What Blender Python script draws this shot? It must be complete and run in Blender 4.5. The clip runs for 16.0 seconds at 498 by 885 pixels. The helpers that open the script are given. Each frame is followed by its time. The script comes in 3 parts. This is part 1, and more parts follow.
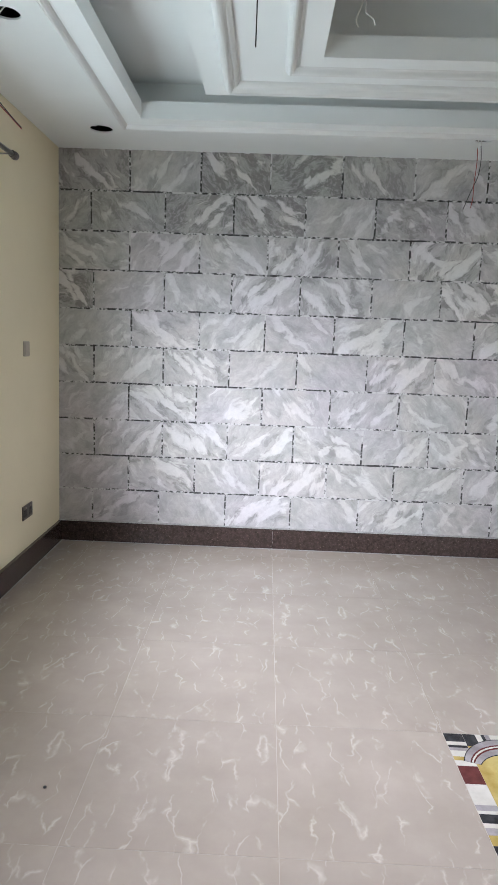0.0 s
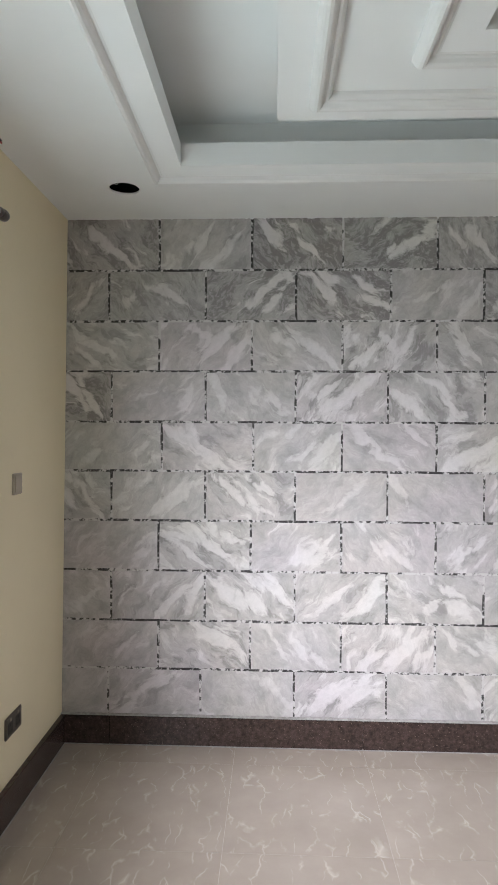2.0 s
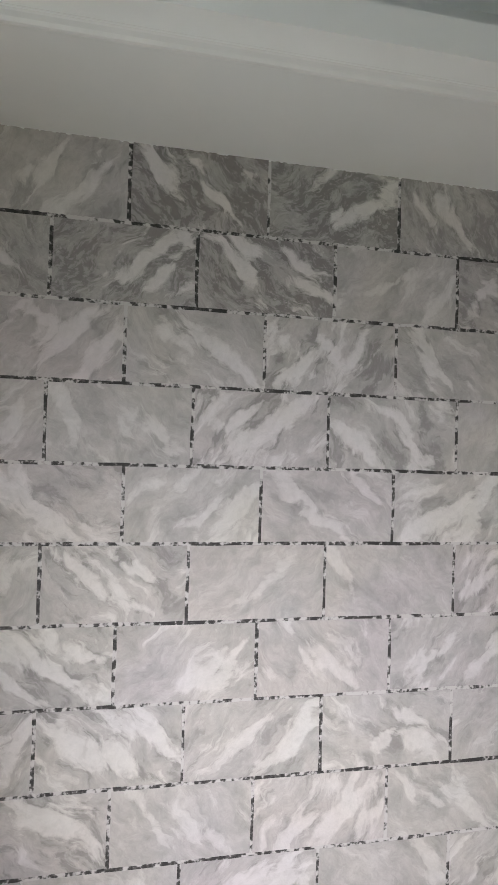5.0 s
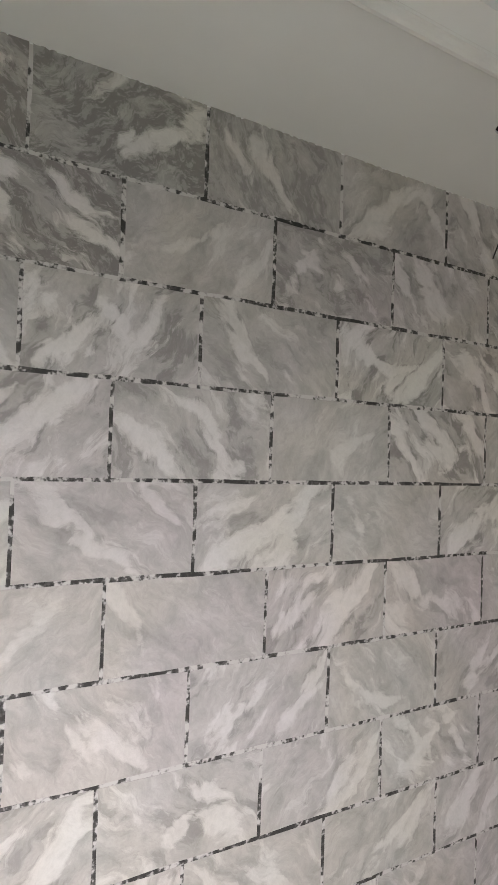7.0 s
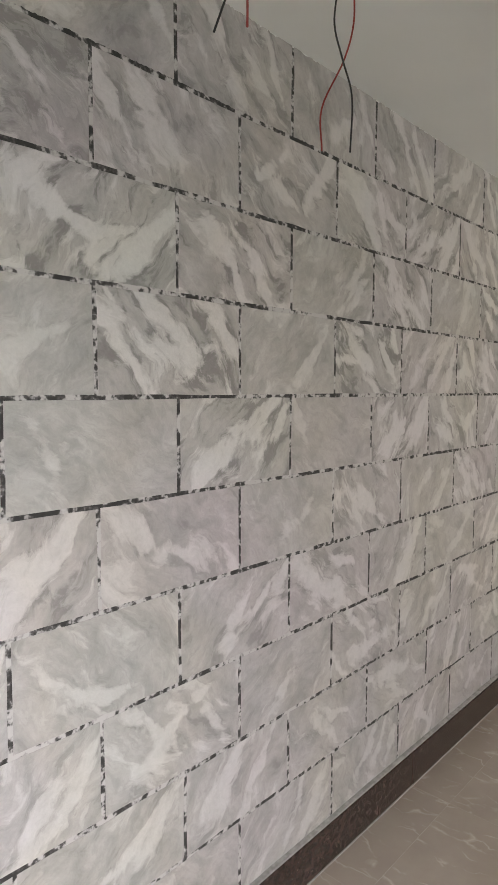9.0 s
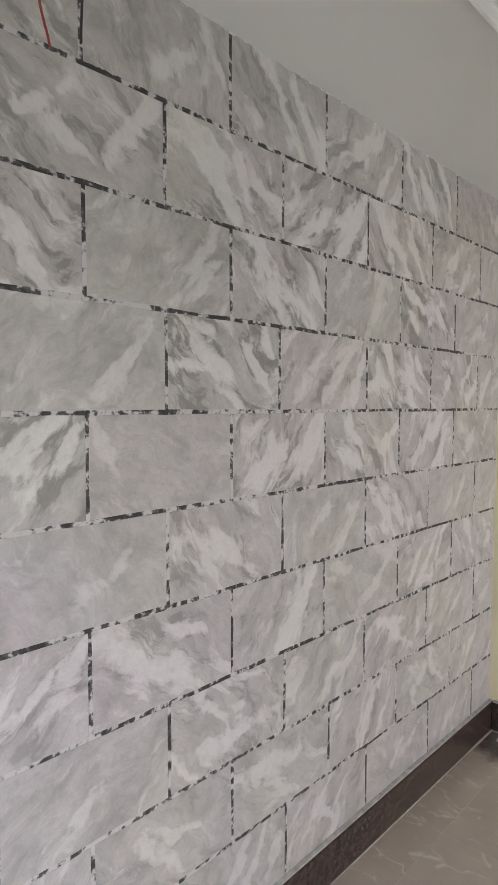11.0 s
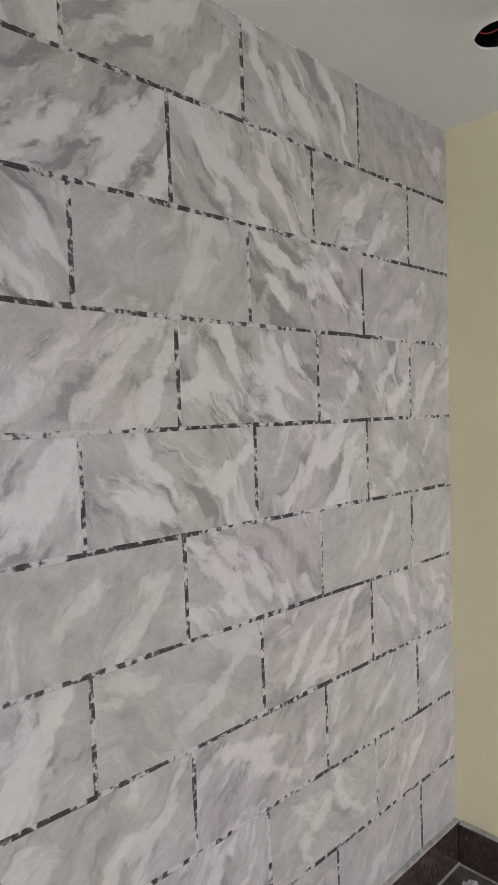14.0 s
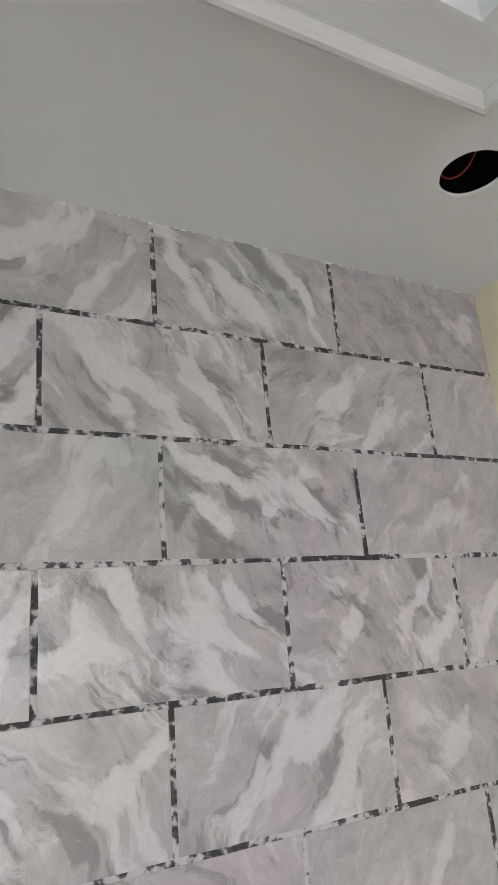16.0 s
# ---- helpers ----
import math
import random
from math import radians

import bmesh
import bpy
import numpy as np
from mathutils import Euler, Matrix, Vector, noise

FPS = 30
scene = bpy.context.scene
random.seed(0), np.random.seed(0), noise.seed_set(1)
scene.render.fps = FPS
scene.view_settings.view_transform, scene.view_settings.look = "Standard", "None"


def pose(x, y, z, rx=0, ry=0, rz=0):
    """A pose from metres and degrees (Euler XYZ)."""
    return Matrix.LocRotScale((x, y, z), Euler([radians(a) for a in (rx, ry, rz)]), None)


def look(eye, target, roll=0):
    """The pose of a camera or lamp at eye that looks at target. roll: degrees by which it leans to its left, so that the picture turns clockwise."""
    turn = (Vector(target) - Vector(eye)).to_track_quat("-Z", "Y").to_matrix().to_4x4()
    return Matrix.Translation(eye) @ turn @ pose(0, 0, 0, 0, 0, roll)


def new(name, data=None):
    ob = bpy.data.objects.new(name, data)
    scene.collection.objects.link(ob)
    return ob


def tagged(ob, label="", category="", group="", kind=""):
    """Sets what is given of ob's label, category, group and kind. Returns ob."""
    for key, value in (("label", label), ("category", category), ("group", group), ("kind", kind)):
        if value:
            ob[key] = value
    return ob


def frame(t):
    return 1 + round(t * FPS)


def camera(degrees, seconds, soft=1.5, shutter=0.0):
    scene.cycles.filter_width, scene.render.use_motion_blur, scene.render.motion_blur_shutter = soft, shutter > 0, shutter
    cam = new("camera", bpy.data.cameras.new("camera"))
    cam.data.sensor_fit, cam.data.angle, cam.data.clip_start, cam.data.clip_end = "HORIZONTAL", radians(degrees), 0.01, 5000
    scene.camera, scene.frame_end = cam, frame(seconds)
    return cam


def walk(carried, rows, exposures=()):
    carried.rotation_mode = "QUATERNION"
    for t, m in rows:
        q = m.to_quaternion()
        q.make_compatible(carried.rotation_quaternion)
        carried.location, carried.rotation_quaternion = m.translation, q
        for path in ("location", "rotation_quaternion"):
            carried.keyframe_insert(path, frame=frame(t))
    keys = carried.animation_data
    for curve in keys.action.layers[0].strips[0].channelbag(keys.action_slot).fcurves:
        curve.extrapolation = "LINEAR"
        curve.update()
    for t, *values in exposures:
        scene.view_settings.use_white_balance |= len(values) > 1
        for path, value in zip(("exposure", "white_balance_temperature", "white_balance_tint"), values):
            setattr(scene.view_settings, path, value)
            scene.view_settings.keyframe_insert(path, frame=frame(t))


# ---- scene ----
cam = camera(43.1, 16.0, soft=1.15)
EXPOSURES = [(0.0, -1.12, 6000, 12), (0.7, -1.27, 6250, 13), (2.5, -1.25, 6400, 14), (5.5, -1.53, 6700, 14), (7.5, -1.38, 6900, 14), (10.0, -0.87, 6550, 13), (12.5, -0.8, 6200, 15), (14.0, -0.84, 6300, 13), (16.0, -0.8, 6150, 14)]
PATH = [
    (0, (0.082, 0.133, 1.466), (0.038, 2.107, 1.147), 2.1),
    (0.5, (0.021, 0.434, 1.514), (-0.053, 2.425, 1.341), 2.2),
    (0.7, (0.045, 0.592, 1.545), (-0.091, 2.584, 1.431), 2.3),
    (1, (-0.03, 0.731, 1.535), (-0.209, 2.72, 1.424), 2.3),
    (1.5, (-0.194, 1.027, 1.556), (-0.355, 3.02, 1.511), 1.8),
    (2, (-0.281, 1.317, 1.571), (-0.361, 3.315, 1.553), 0.3),
    (2.5, (-0.277, 1.619, 1.632), (-0.382, 3.616, 1.636), 1.6),
    (3, (-0.32, 1.796, 1.661), (-0.329, 3.796, 1.673), 1.8),
    (3.2, (-0.367, 1.882, 1.646), (-0.312, 3.881, 1.646), 1.3),
    (5.3, (-0.449, 2.581, 1.682), (0.078, 4.509, 1.759), 2.0),
    (5.5, (-0.462, 2.639, 1.683), (0.144, 4.542, 1.781), 2.1),
    (6, (-0.476, 2.776, 1.688), (0.35, 4.597, 1.729), 1.2),
    (6.5, (-0.412, 2.882, 1.692), (0.565, 4.627, 1.713), 0.4),
    (7, (-0.228, 2.998, 1.71), (0.804, 4.711, 1.764), 1.9),
    (7.5, (-0.034, 3.065, 1.682), (1.064, 4.737, 1.672), 2.1),
    (8, (0.11, 3.129, 1.663), (1.39, 4.657, 1.501), 1.6),
    (8.5, (0.257, 3.242, 1.663), (1.659, 4.661, 1.519), 0.6),
    (9, (0.415, 3.311, 1.663), (1.886, 4.657, 1.498), 0.1),
    (9.5, (0.644, 3.302, 1.676), (2.097, 4.672, 1.576), 1.5),
    (10, (0.823, 3.298, 1.664), (2.295, 4.649, 1.561), 0.7),
    (10.2, (0.874, 3.304, 1.662), (2.369, 4.629, 1.557), 0.3),
    (12.3, (1.637, 3.287, 1.658), (3.05, 4.697, 1.54), -0.6),
    (12.5, (1.694, 3.303, 1.656), (3.107, 4.714, 1.548), -0.6),
    (13, (1.877, 3.362, 1.666), (3.283, 4.782, 1.588), -1.5),
    (13.5, (2.058, 3.397, 1.66), (3.502, 4.778, 1.579), -3.1),
    (14, (2.25, 3.366, 1.665), (3.625, 4.816, 1.587), -2.1),
    (14.5, (2.425, 3.314, 1.668), (3.751, 4.811, 1.68), -3.6),
    (15, (2.586, 3.337, 1.681), (3.874, 4.865, 1.754), -4.2),
    (15.5, (2.8, 3.382, 1.72), (3.917, 5.003, 2.072), -2.8),
    (16, (2.972, 3.363, 1.758), (3.87, 5.053, 2.339), -4.8),
]
walk(cam, [(t, look(eye, target, roll)) for t, eye, target, roll in PATH], EXPOSURES)

# ---- daylight ----
XW, XE, YN, YS, ZC, ZF = -1.381, 4.42, 4.55, -1.7, 2.688, -0.02
LEAN_W, LEAN_E = 0.026 / ZC, 0.05 / ZC      # both side walls stand a little out of plumb


def west_x(z):
    return XW + LEAN_W * z


def east_x(z):
    return XE - LEAN_E * (ZC - z)


world = bpy.data.worlds.new("overcast_sky")
scene.world = world
world.use_nodes = True
sky = world.node_tree.nodes.new("ShaderNodeTexSky")
sky.sky_type, sky.sun_disc = "NISHITA", False
sky.sun_elevation, sky.sun_rotation = radians(48), radians(-100)
back = world.node_tree.nodes["Background"]
back.inputs["Strength"].default_value = 0.1
world.node_tree.links.new(sky.outputs[0], back.inputs["Color"])

sun = new("sun", bpy.data.lights.new("sun", "SUN"))
sun.data.energy, sun.data.angle, sun.data.color = 0.6, radians(15), (1.0, 0.96, 0.9)
sun.matrix_world = look((-6, -6, 9), (0, 0, 0))


def window_light(name, m, wide, high, watts, tint):
    """An area lamp in an opening that stands in for daylight."""
    lamp = bpy.data.lights.new(name, "AREA")
    lamp.shape, lamp.size, lamp.size_y, lamp.energy, lamp.color = "RECTANGLE", wide, high, watts, tint
    ob = new(name, lamp)
    ob.matrix_world = m
    return ob


WIN_W = (1.45, 3.388, 0.756, 2.253)      # west window: y, y, sill, head
ADDED_WIN_E = (-0.7, 1.5, 0.75, 2.25)         # unseen east window, added for fill light, behind the walk: y, y, sill, head
ADDED_WIN_S = (2.8, 4.3, 0.75, 2.25)          # unseen south window, added for fill light, behind the walk: x, x, sill, head
west = window_light("west_window_light", look((XW - 0.3, 2.35, 1.6), (0.05, 4.5, 0.5)), 1.9, 1.5, 70, (0.94, 0.95, 1.0))
west.data.spread = radians(62)
window_light("west_sky_light", look((XW - 0.3, 2.2, 1.6), (0.55, 2.1, 0.0)), 1.9, 1.4, 44, (0.97, 0.955, 1.0)).data.spread = radians(52)
window_light("west_ground_bounce", look((XW - 0.3, 2.35, 1.4), (XW + 1.0, 2.7, 2.45)), 1.9, 1.4, 52, (0.86, 1.0, 0.985)).data.spread = radians(150)
# fill lamps, added to brighten floor and walls from openings never in view
window_light("east_fill_light", look((XE + 0.28, 0.4, 1.5), (2.2, 1.4, 0.3)), 2.1, 1.4, 34, (1.0, 0.97, 0.96)).data.spread = radians(80)
window_light("south_fill_light", look((3.6, YS - 0.28, 1.5), (4.7, 4.5, 0.9)), 1.4, 1.4, 42, (1.0, 0.97, 0.97)).data.spread = radians(60)


# ---- materials ----
def material(name, build, rough=0.5, metal=0.0, spec=0.5, bump=None):
    """build(nodes, links) returns a colour socket or an RGB; bump: (scale, strength) of a fine relief."""
    m = bpy.data.materials.new(name)
    m.use_nodes = True
    N, L = m.node_tree.nodes, m.node_tree.links
    bsdf = N["Principled BSDF"]
    bsdf.inputs["Roughness"].default_value = rough
    bsdf.inputs["Metallic"].default_value = metal
    bsdf.inputs["Specular IOR Level"].default_value = spec
    c = build(N, L)
    if isinstance(c, tuple):
        bsdf.inputs["Base Color"].default_value = (*c, 1)
    else:
        L.new(c, bsdf.inputs["Base Color"])
    if bump:
        t = N.new("ShaderNodeTexCoord")
        n = tex_noise(N, L, t.outputs["Object"], bump[0], 4, 0.6)
        b = N.new("ShaderNodeBump")
        b.inputs["Strength"].default_value, b.inputs["Distance"].default_value = bump[1], 0.004
        L.new(n, b.inputs["Height"])
        L.new(b.outputs[0], bsdf.inputs["Normal"])
    return m


def tex_noise(N, L, vec, scale, detail=4, rough=0.55, distortion=0.0):
    n = N.new("ShaderNodeTexNoise")
    n.inputs["Scale"].default_value, n.inputs["Detail"].default_value = scale, detail
    n.inputs["Roughness"].default_value, n.inputs["Distortion"].default_value = rough, distortion
    L.new(vec, n.inputs["Vector"])
    return n.outputs["Fac"]


def ramp(N, L, fac, stops):
    r = N.new("ShaderNodeValToRGB")
    e = r.color_ramp.elements
    while len(e) < len(stops):
        e.new(0.5)
    for k, (p, c) in enumerate(stops):
        e[k].position, e[k].color = p, (*c, 1) if isinstance(c, tuple) else (c, c, c, 1)
    L.new(fac, r.inputs[0])
    return r.outputs[0]


def mix(N, L, fac, a, b, kind="MIX"):
    m = N.new("ShaderNodeMix")
    m.data_type, m.blend_type = "RGBA", kind
    for k, v in ((0, fac), (6, a), (7, b)):
        if isinstance(v, (int, float)):
            m.inputs[k].default_value = v
        elif isinstance(v, tuple):
            m.inputs[k].default_value = (*v, 1)
        else:
            L.new(v, m.inputs[k])
    return m.outputs[2]


def maths(N, L, op, a, b=0.0, c=0.0):
    m = N.new("ShaderNodeMath")
    m.operation = op
    for k, v in enumerate((a, b, c)):
        if isinstance(v, (int, float)):
            m.inputs[k].default_value = v
        else:
            L.new(v, m.inputs[k])
    return m.outputs[0]


def vec_math(N, L, op, a, b):
    m = N.new("ShaderNodeVectorMath")
    m.operation = op
    for k, v in enumerate((a, b)):
        if isinstance(v, tuple):
            m.inputs[k].default_value = v
        else:
            L.new(v, m.inputs[k])
    return m.outputs[0]


def combine(N, L, x, y, z):
    m = N.new("ShaderNodeCombineXYZ")
    for k, v in enumerate((x, y, z)):
        if isinstance(v, (int, float)):
            m.inputs[k].default_value = v
        else:
            L.new(v, m.inputs[k])
    return m.outputs[0]


def brush_field(N, L, p, k):
    """How near a point lies to the middle of a block's k-th broad stroke: 1 on its spine, 0 past its edge, below 0 for a dark stroke. A block's properties stroke_k and reach_k say where it lies."""
    at, reach = N.new("ShaderNodeAttribute"), N.new("ShaderNodeAttribute")
    for node, name in ((at, "stroke_%d" % k), (reach, "reach_%d" % k)):
        node.attribute_type, node.attribute_name = "OBJECT", name
    a, r, xyz = N.new("ShaderNodeSeparateXYZ"), N.new("ShaderNodeSeparateXYZ"), N.new("ShaderNodeSeparateXYZ")
    L.new(at.outputs["Vector"], a.inputs[0]), L.new(reach.outputs["Vector"], r.inputs[0]), L.new(p, xyz.inputs[0])
    dx, dz = maths(N, L, "SUBTRACT", xyz.outputs[0], a.outputs[0]), maths(N, L, "SUBTRACT", xyz.outputs[2], a.outputs[1])
    co, si = maths(N, L, "COSINE", a.outputs[2]), maths(N, L, "SINE", a.outputs[2])
    u = maths(N, L, "ADD", maths(N, L, "MULTIPLY", dx, co), maths(N, L, "MULTIPLY", dz, si))
    v = maths(N, L, "SUBTRACT", maths(N, L, "MULTIPLY", dz, co), maths(N, L, "MULTIPLY", dx, si))
    un, vn = maths(N, L, "DIVIDE", u, r.outputs[0]), maths(N, L, "DIVIDE", v, r.outputs[1])
    vn = maths(N, L, "MULTIPLY", vn, maths(N, L, "MULTIPLY_ADD", un, 0.35, 1.0))
    far = maths(N, L, "SQRT", maths(N, L, "ADD", maths(N, L, "MULTIPLY", un, un), maths(N, L, "MULTIPLY", vn, vn)))
    near = maths(N, L, "MAXIMUM", maths(N, L, "MULTIPLY_ADD", far, -0.62, 1.0), 0.0)
    return maths(N, L, "MULTIPLY", near, r.outputs[2])


def marble(N, L):
    """Brushed grey and white marbling. The object's colour carries the lean, the boldness and the depth of tone of each block."""
    t, info = N.new("ShaderNodeTexCoord"), N.new("ShaderNodeObjectInfo")
    sep = N.new("ShaderNodeSeparateColor")
    L.new(info.outputs["Color"], sep.inputs[0])
    lean, bold, tone = sep.outputs[0], sep.outputs[1], sep.outputs[2]
    rnd = info.outputs["Random"]
    r2 = maths(N, L, "FRACT", maths(N, L, "MULTIPLY", rnd, 37.77))
    r3 = maths(N, L, "FRACT", maths(N, L, "MULTIPLY", rnd, 113.31))
    off = combine(N, L, maths(N, L, "MULTIPLY", rnd, 91.0), maths(N, L, "MULTIPLY", r2, 57.0), maths(N, L, "MULTIPLY", r3, 33.0))
    p = t.outputs["Object"]
    # strokes fan out round the block's lean
    fan = tex_noise(N, L, vec_math(N, L, "ADD", p, off), 3.0, 1, 0.4)
    ang = maths(N, L, "ADD", maths(N, L, "MULTIPLY_ADD", lean, -3.14159, 1.5708), maths(N, L, "MULTIPLY_ADD", fan, 1.0, -0.5))
    rot = N.new("ShaderNodeVectorRotate")
    rot.rotation_type = "Y_AXIS"
    L.new(p, rot.inputs["Vector"])
    L.new(ang, rot.inputs["Angle"])
    q = vec_math(N, L, "ADD", rot.outputs[0], off)
    bend = N.new("ShaderNodeTexNoise")
    bend.inputs["Scale"].default_value, bend.inputs["Detail"].default_value = 9.0, 3.0
    L.new(q, bend.inputs["Vector"])
    warp = vec_math(N, L, "MULTIPLY", vec_math(N, L, "SUBTRACT", bend.outputs["Color"], (0.5, 0.5, 0.5)), (0.10, 0.0, 0.10))
    q2 = vec_math(N, L, "ADD", q, warp)
    wave = N.new("ShaderNodeTexNoise")
    wave.inputs["Scale"].default_value, wave.inputs["Detail"].default_value = 8.0, 3.0
    L.new(vec_math(N, L, "ADD", p, off), wave.inputs["Vector"])
    a = tex_noise(N, L, vec_math(N, L, "MULTIPLY", q2, (6.2, 1.0, 15.0)), 1.0, 6, 0.58, 0.45)
    d = tex_noise(N, L, vec_math(N, L, "MULTIPLY", vec_math(N, L, "ADD", q2, (3.7, 0.0, 9.1)), (7.0, 1.0, 17.0)), 1.0, 6, 0.62, 0.3)
    b = tex_noise(N, L, vec_math(N, L, "MULTIPLY", q2, (22.0, 1.0, 62.0)), 1.0, 5, 0.68, 0.25)
    cloud = tex_noise(N, L, q2, 9.0, 4, 0.55)
    grain = maths(N, L, "MULTIPLY", maths(N, L, "SUBTRACT", b, 0.5), 0.20)
    lift = maths(N, L, "MULTIPLY_ADD", bold, 0.064, -0.05)
    # broad strokes: where they pass, the streaks run to white, and grey gathers along their sides
    bent = vec_math(N, L, "ADD", p, vec_math(N, L, "MULTIPLY", vec_math(N, L, "SUBTRACT", wave.outputs["Color"], (0.5, 0.5, 0.5)), (0.11, 0.0, 0.11)))
    light, deep = None, None
    for k in range(1, 5):
        f = brush_field(N, L, bent, k)
        light = f if light is None else maths(N, L, "MAXIMUM", light, f)
        deep = f if deep is None else maths(N, L, "MINIMUM", deep, f)
    side = ramp(N, L, light, [(0.0, 0.0), (0.22, 1.0), (0.42, 0.7), (0.62, 0.0)])
    drag = tex_noise(N, L, vec_math(N, L, "MULTIPLY", q2, (9.0, 1.0, 34.0)), 1.0, 3, 0.5, 0.5)
    streaks = maths(N, L, "ADD", maths(N, L, "ADD", a, grain), maths(N, L, "MULTIPLY_ADD", drag, 0.34, -0.17))
    white = maths(N, L, "ADD", streaks, maths(N, L, "MULTIPLY_ADD", tone, -0.06, lift))
    white = maths(N, L, "ADD", white, maths(N, L, "MULTIPLY_ADD", light, 0.35, -0.085))
    white = maths(N, L, "ADD", white, maths(N, L, "MULTIPLY", deep, 0.2))
    patch = ramp(N, L, white, [(0.0, 0.0), (0.476, 0.0), (0.482, 0.30), (0.518, 0.38), (0.524, 0.70), (0.575, 0.78), (0.582, 0.98), (0.66, 1.0)])
    soft = ramp(N, L, maths(N, L, "ADD", d, grain), [(0.0, 0.0), (0.48, 0.0), (0.60, 0.6), (0.75, 0.8)])
    dark = ramp(N, L, maths(N, L, "SUBTRACT", maths(N, L, "ADD", d, grain), maths(N, L, "ADD", maths(N, L, "MULTIPLY_ADD", tone, 0.085, lift), maths(N, L, "MULTIPLY_ADD", side, 0.055, maths(N, L, "MULTIPLY", deep, -0.16)))), [(0.0, 1.0), (0.385, 0.9), (0.42, 0.4), (0.46, 0.0)])
    body = ramp(N, L, maths(N, L, "MULTIPLY_ADD", maths(N, L, "SUBTRACT", a, 0.5), 0.9, cloud), [(0.25, (0.35, 0.341, 0.34)), (0.5, (0.455, 0.444, 0.443)), (0.8, (0.525, 0.514, 0.513))])
    body = mix(N, L, maths(N, L, "MULTIPLY", soft, 0.38), body, (0.64, 0.632, 0.63))
    body = mix(N, L, ramp(N, L, b, [(0.46, 0.0), (0.62, 0.40)]), body, (0.33, 0.323, 0.322))
    c = mix(N, L, maths(N, L, "MULTIPLY", dark, bold), body, (0.235, 0.228, 0.226))
    dab = tex_noise(N, L, vec_math(N, L, "MULTIPLY", q2, (30.0, 1.0, 55.0)), 1.0, 4, 0.7)
    c = mix(N, L, maths(N, L, "MULTIPLY", ramp(N, L, dab, [(0.49, 0.0), (0.57, 0.9)]), maths(N, L, "MULTIPLY_ADD", tone, 0.5, 0.06)), c, (0.64, 0.632, 0.63))
    c = mix(N, L, maths(N, L, "MULTIPLY", tone, 0.36), c, (0.17, 0.168, 0.163))
    c = mix(N, L, maths(N, L, "MULTIPLY", patch, maths(N, L, "MULTIPLY_ADD", bold, 0.46, 0.36)), c, (0.70, 0.692, 0.692))
    # sponge speckle, and a drift of tint from block to block
    speck = tex_noise(N, L, q2, 150.0, 3, 0.7)
    c = mix(N, L, 1.0, c, ramp(N, L, speck, [(0.30, 0.95), (0.5, 1.0), (0.70, 1.03)]), "MULTIPLY")
    mottle = tex_noise(N, L, vec_math(N, L, "ADD", p, off), 38.0, 4, 0.65)
    c = mix(N, L, 1.0, c, ramp(N, L, mottle, [(0.32, 0.945), (0.5, 1.0), (0.68, 1.035)]), "MULTIPLY")
    hue = maths(N, L, "ADD", maths(N, L, "MULTIPLY", r3, 0.5), maths(N, L, "MULTIPLY", cloud, 0.5))
    c = mix(N, L, 1.0, c, ramp(N, L, hue, [(0.2, (0.99, 1.0, 0.983)), (0.5, (1.0, 1.0, 1.0)), (0.8, (1.014, 0.99, 1.0))]), "MULTIPLY")
    # washes of warmer and cooler glaze across the wall
    glaze = tex_noise(N, L, N.new("ShaderNodeNewGeometry").outputs["Position"], 1.3, 3, 0.55)
    return mix(N, L, 1.0, c, ramp(N, L, glaze, [(0.30, (0.97, 1.0, 0.985)), (0.44, (1.012, 1.0, 0.955)), (0.55, (1.0, 0.995, 1.0)), (0.70, (1.03, 0.985, 1.02))]), "MULTIPLY")


def joint_paint(N, L):
    """Hand-drawn joints, broken black, grey and white."""
    t = N.new("ShaderNodeTexCoord")
    big = tex_noise(N, L, t.outputs["Object"], 4.0, 2, 0.5)
    small = tex_noise(N, L, t.outputs["Object"], 50.0, 2, 0.5)
    f = maths(N, L, "ADD", small, maths(N, L, "MULTIPLY", maths(N, L, "SUBTRACT", big, 0.475), 0.5))
    return ramp(N, L, f, [(0.0, (0.016, 0.016, 0.016)), (0.40, (0.038, 0.037, 0.036)), (0.49, (0.10, 0.098, 0.096)), (0.53, (0.36, 0.353, 0.35)), (0.60, (0.54, 0.53, 0.525)), (1.0, (0.56, 0.55, 0.54))])


def wall_paint(N, L):
    t = N.new("ShaderNodeTexCoord")
    n = tex_noise(N, L, t.outputs["Object"], 1.3, 4, 0.6)
    m = tex_noise(N, L, t.outputs["Object"], 30.0, 3, 0.6)
    c = ramp(N, L, n, [(0.3, (0.76, 0.68, 0.485)), (0.7, (0.80, 0.72, 0.52))])
    return mix(N, L, ramp(N, L, m, [(0.6, 0.0), (0.8, 0.12)]), c, (0.52, 0.49, 0.375))


def ceiling_paint(N, L):
    t = N.new("ShaderNodeTexCoord")
    n = tex_noise(N, L, t.outputs["Object"], 1.7, 4, 0.6)
    return ramp(N, L, n, [(0.3, (0.795, 0.82, 0.815)), (0.7, (0.84, 0.865, 0.86))])


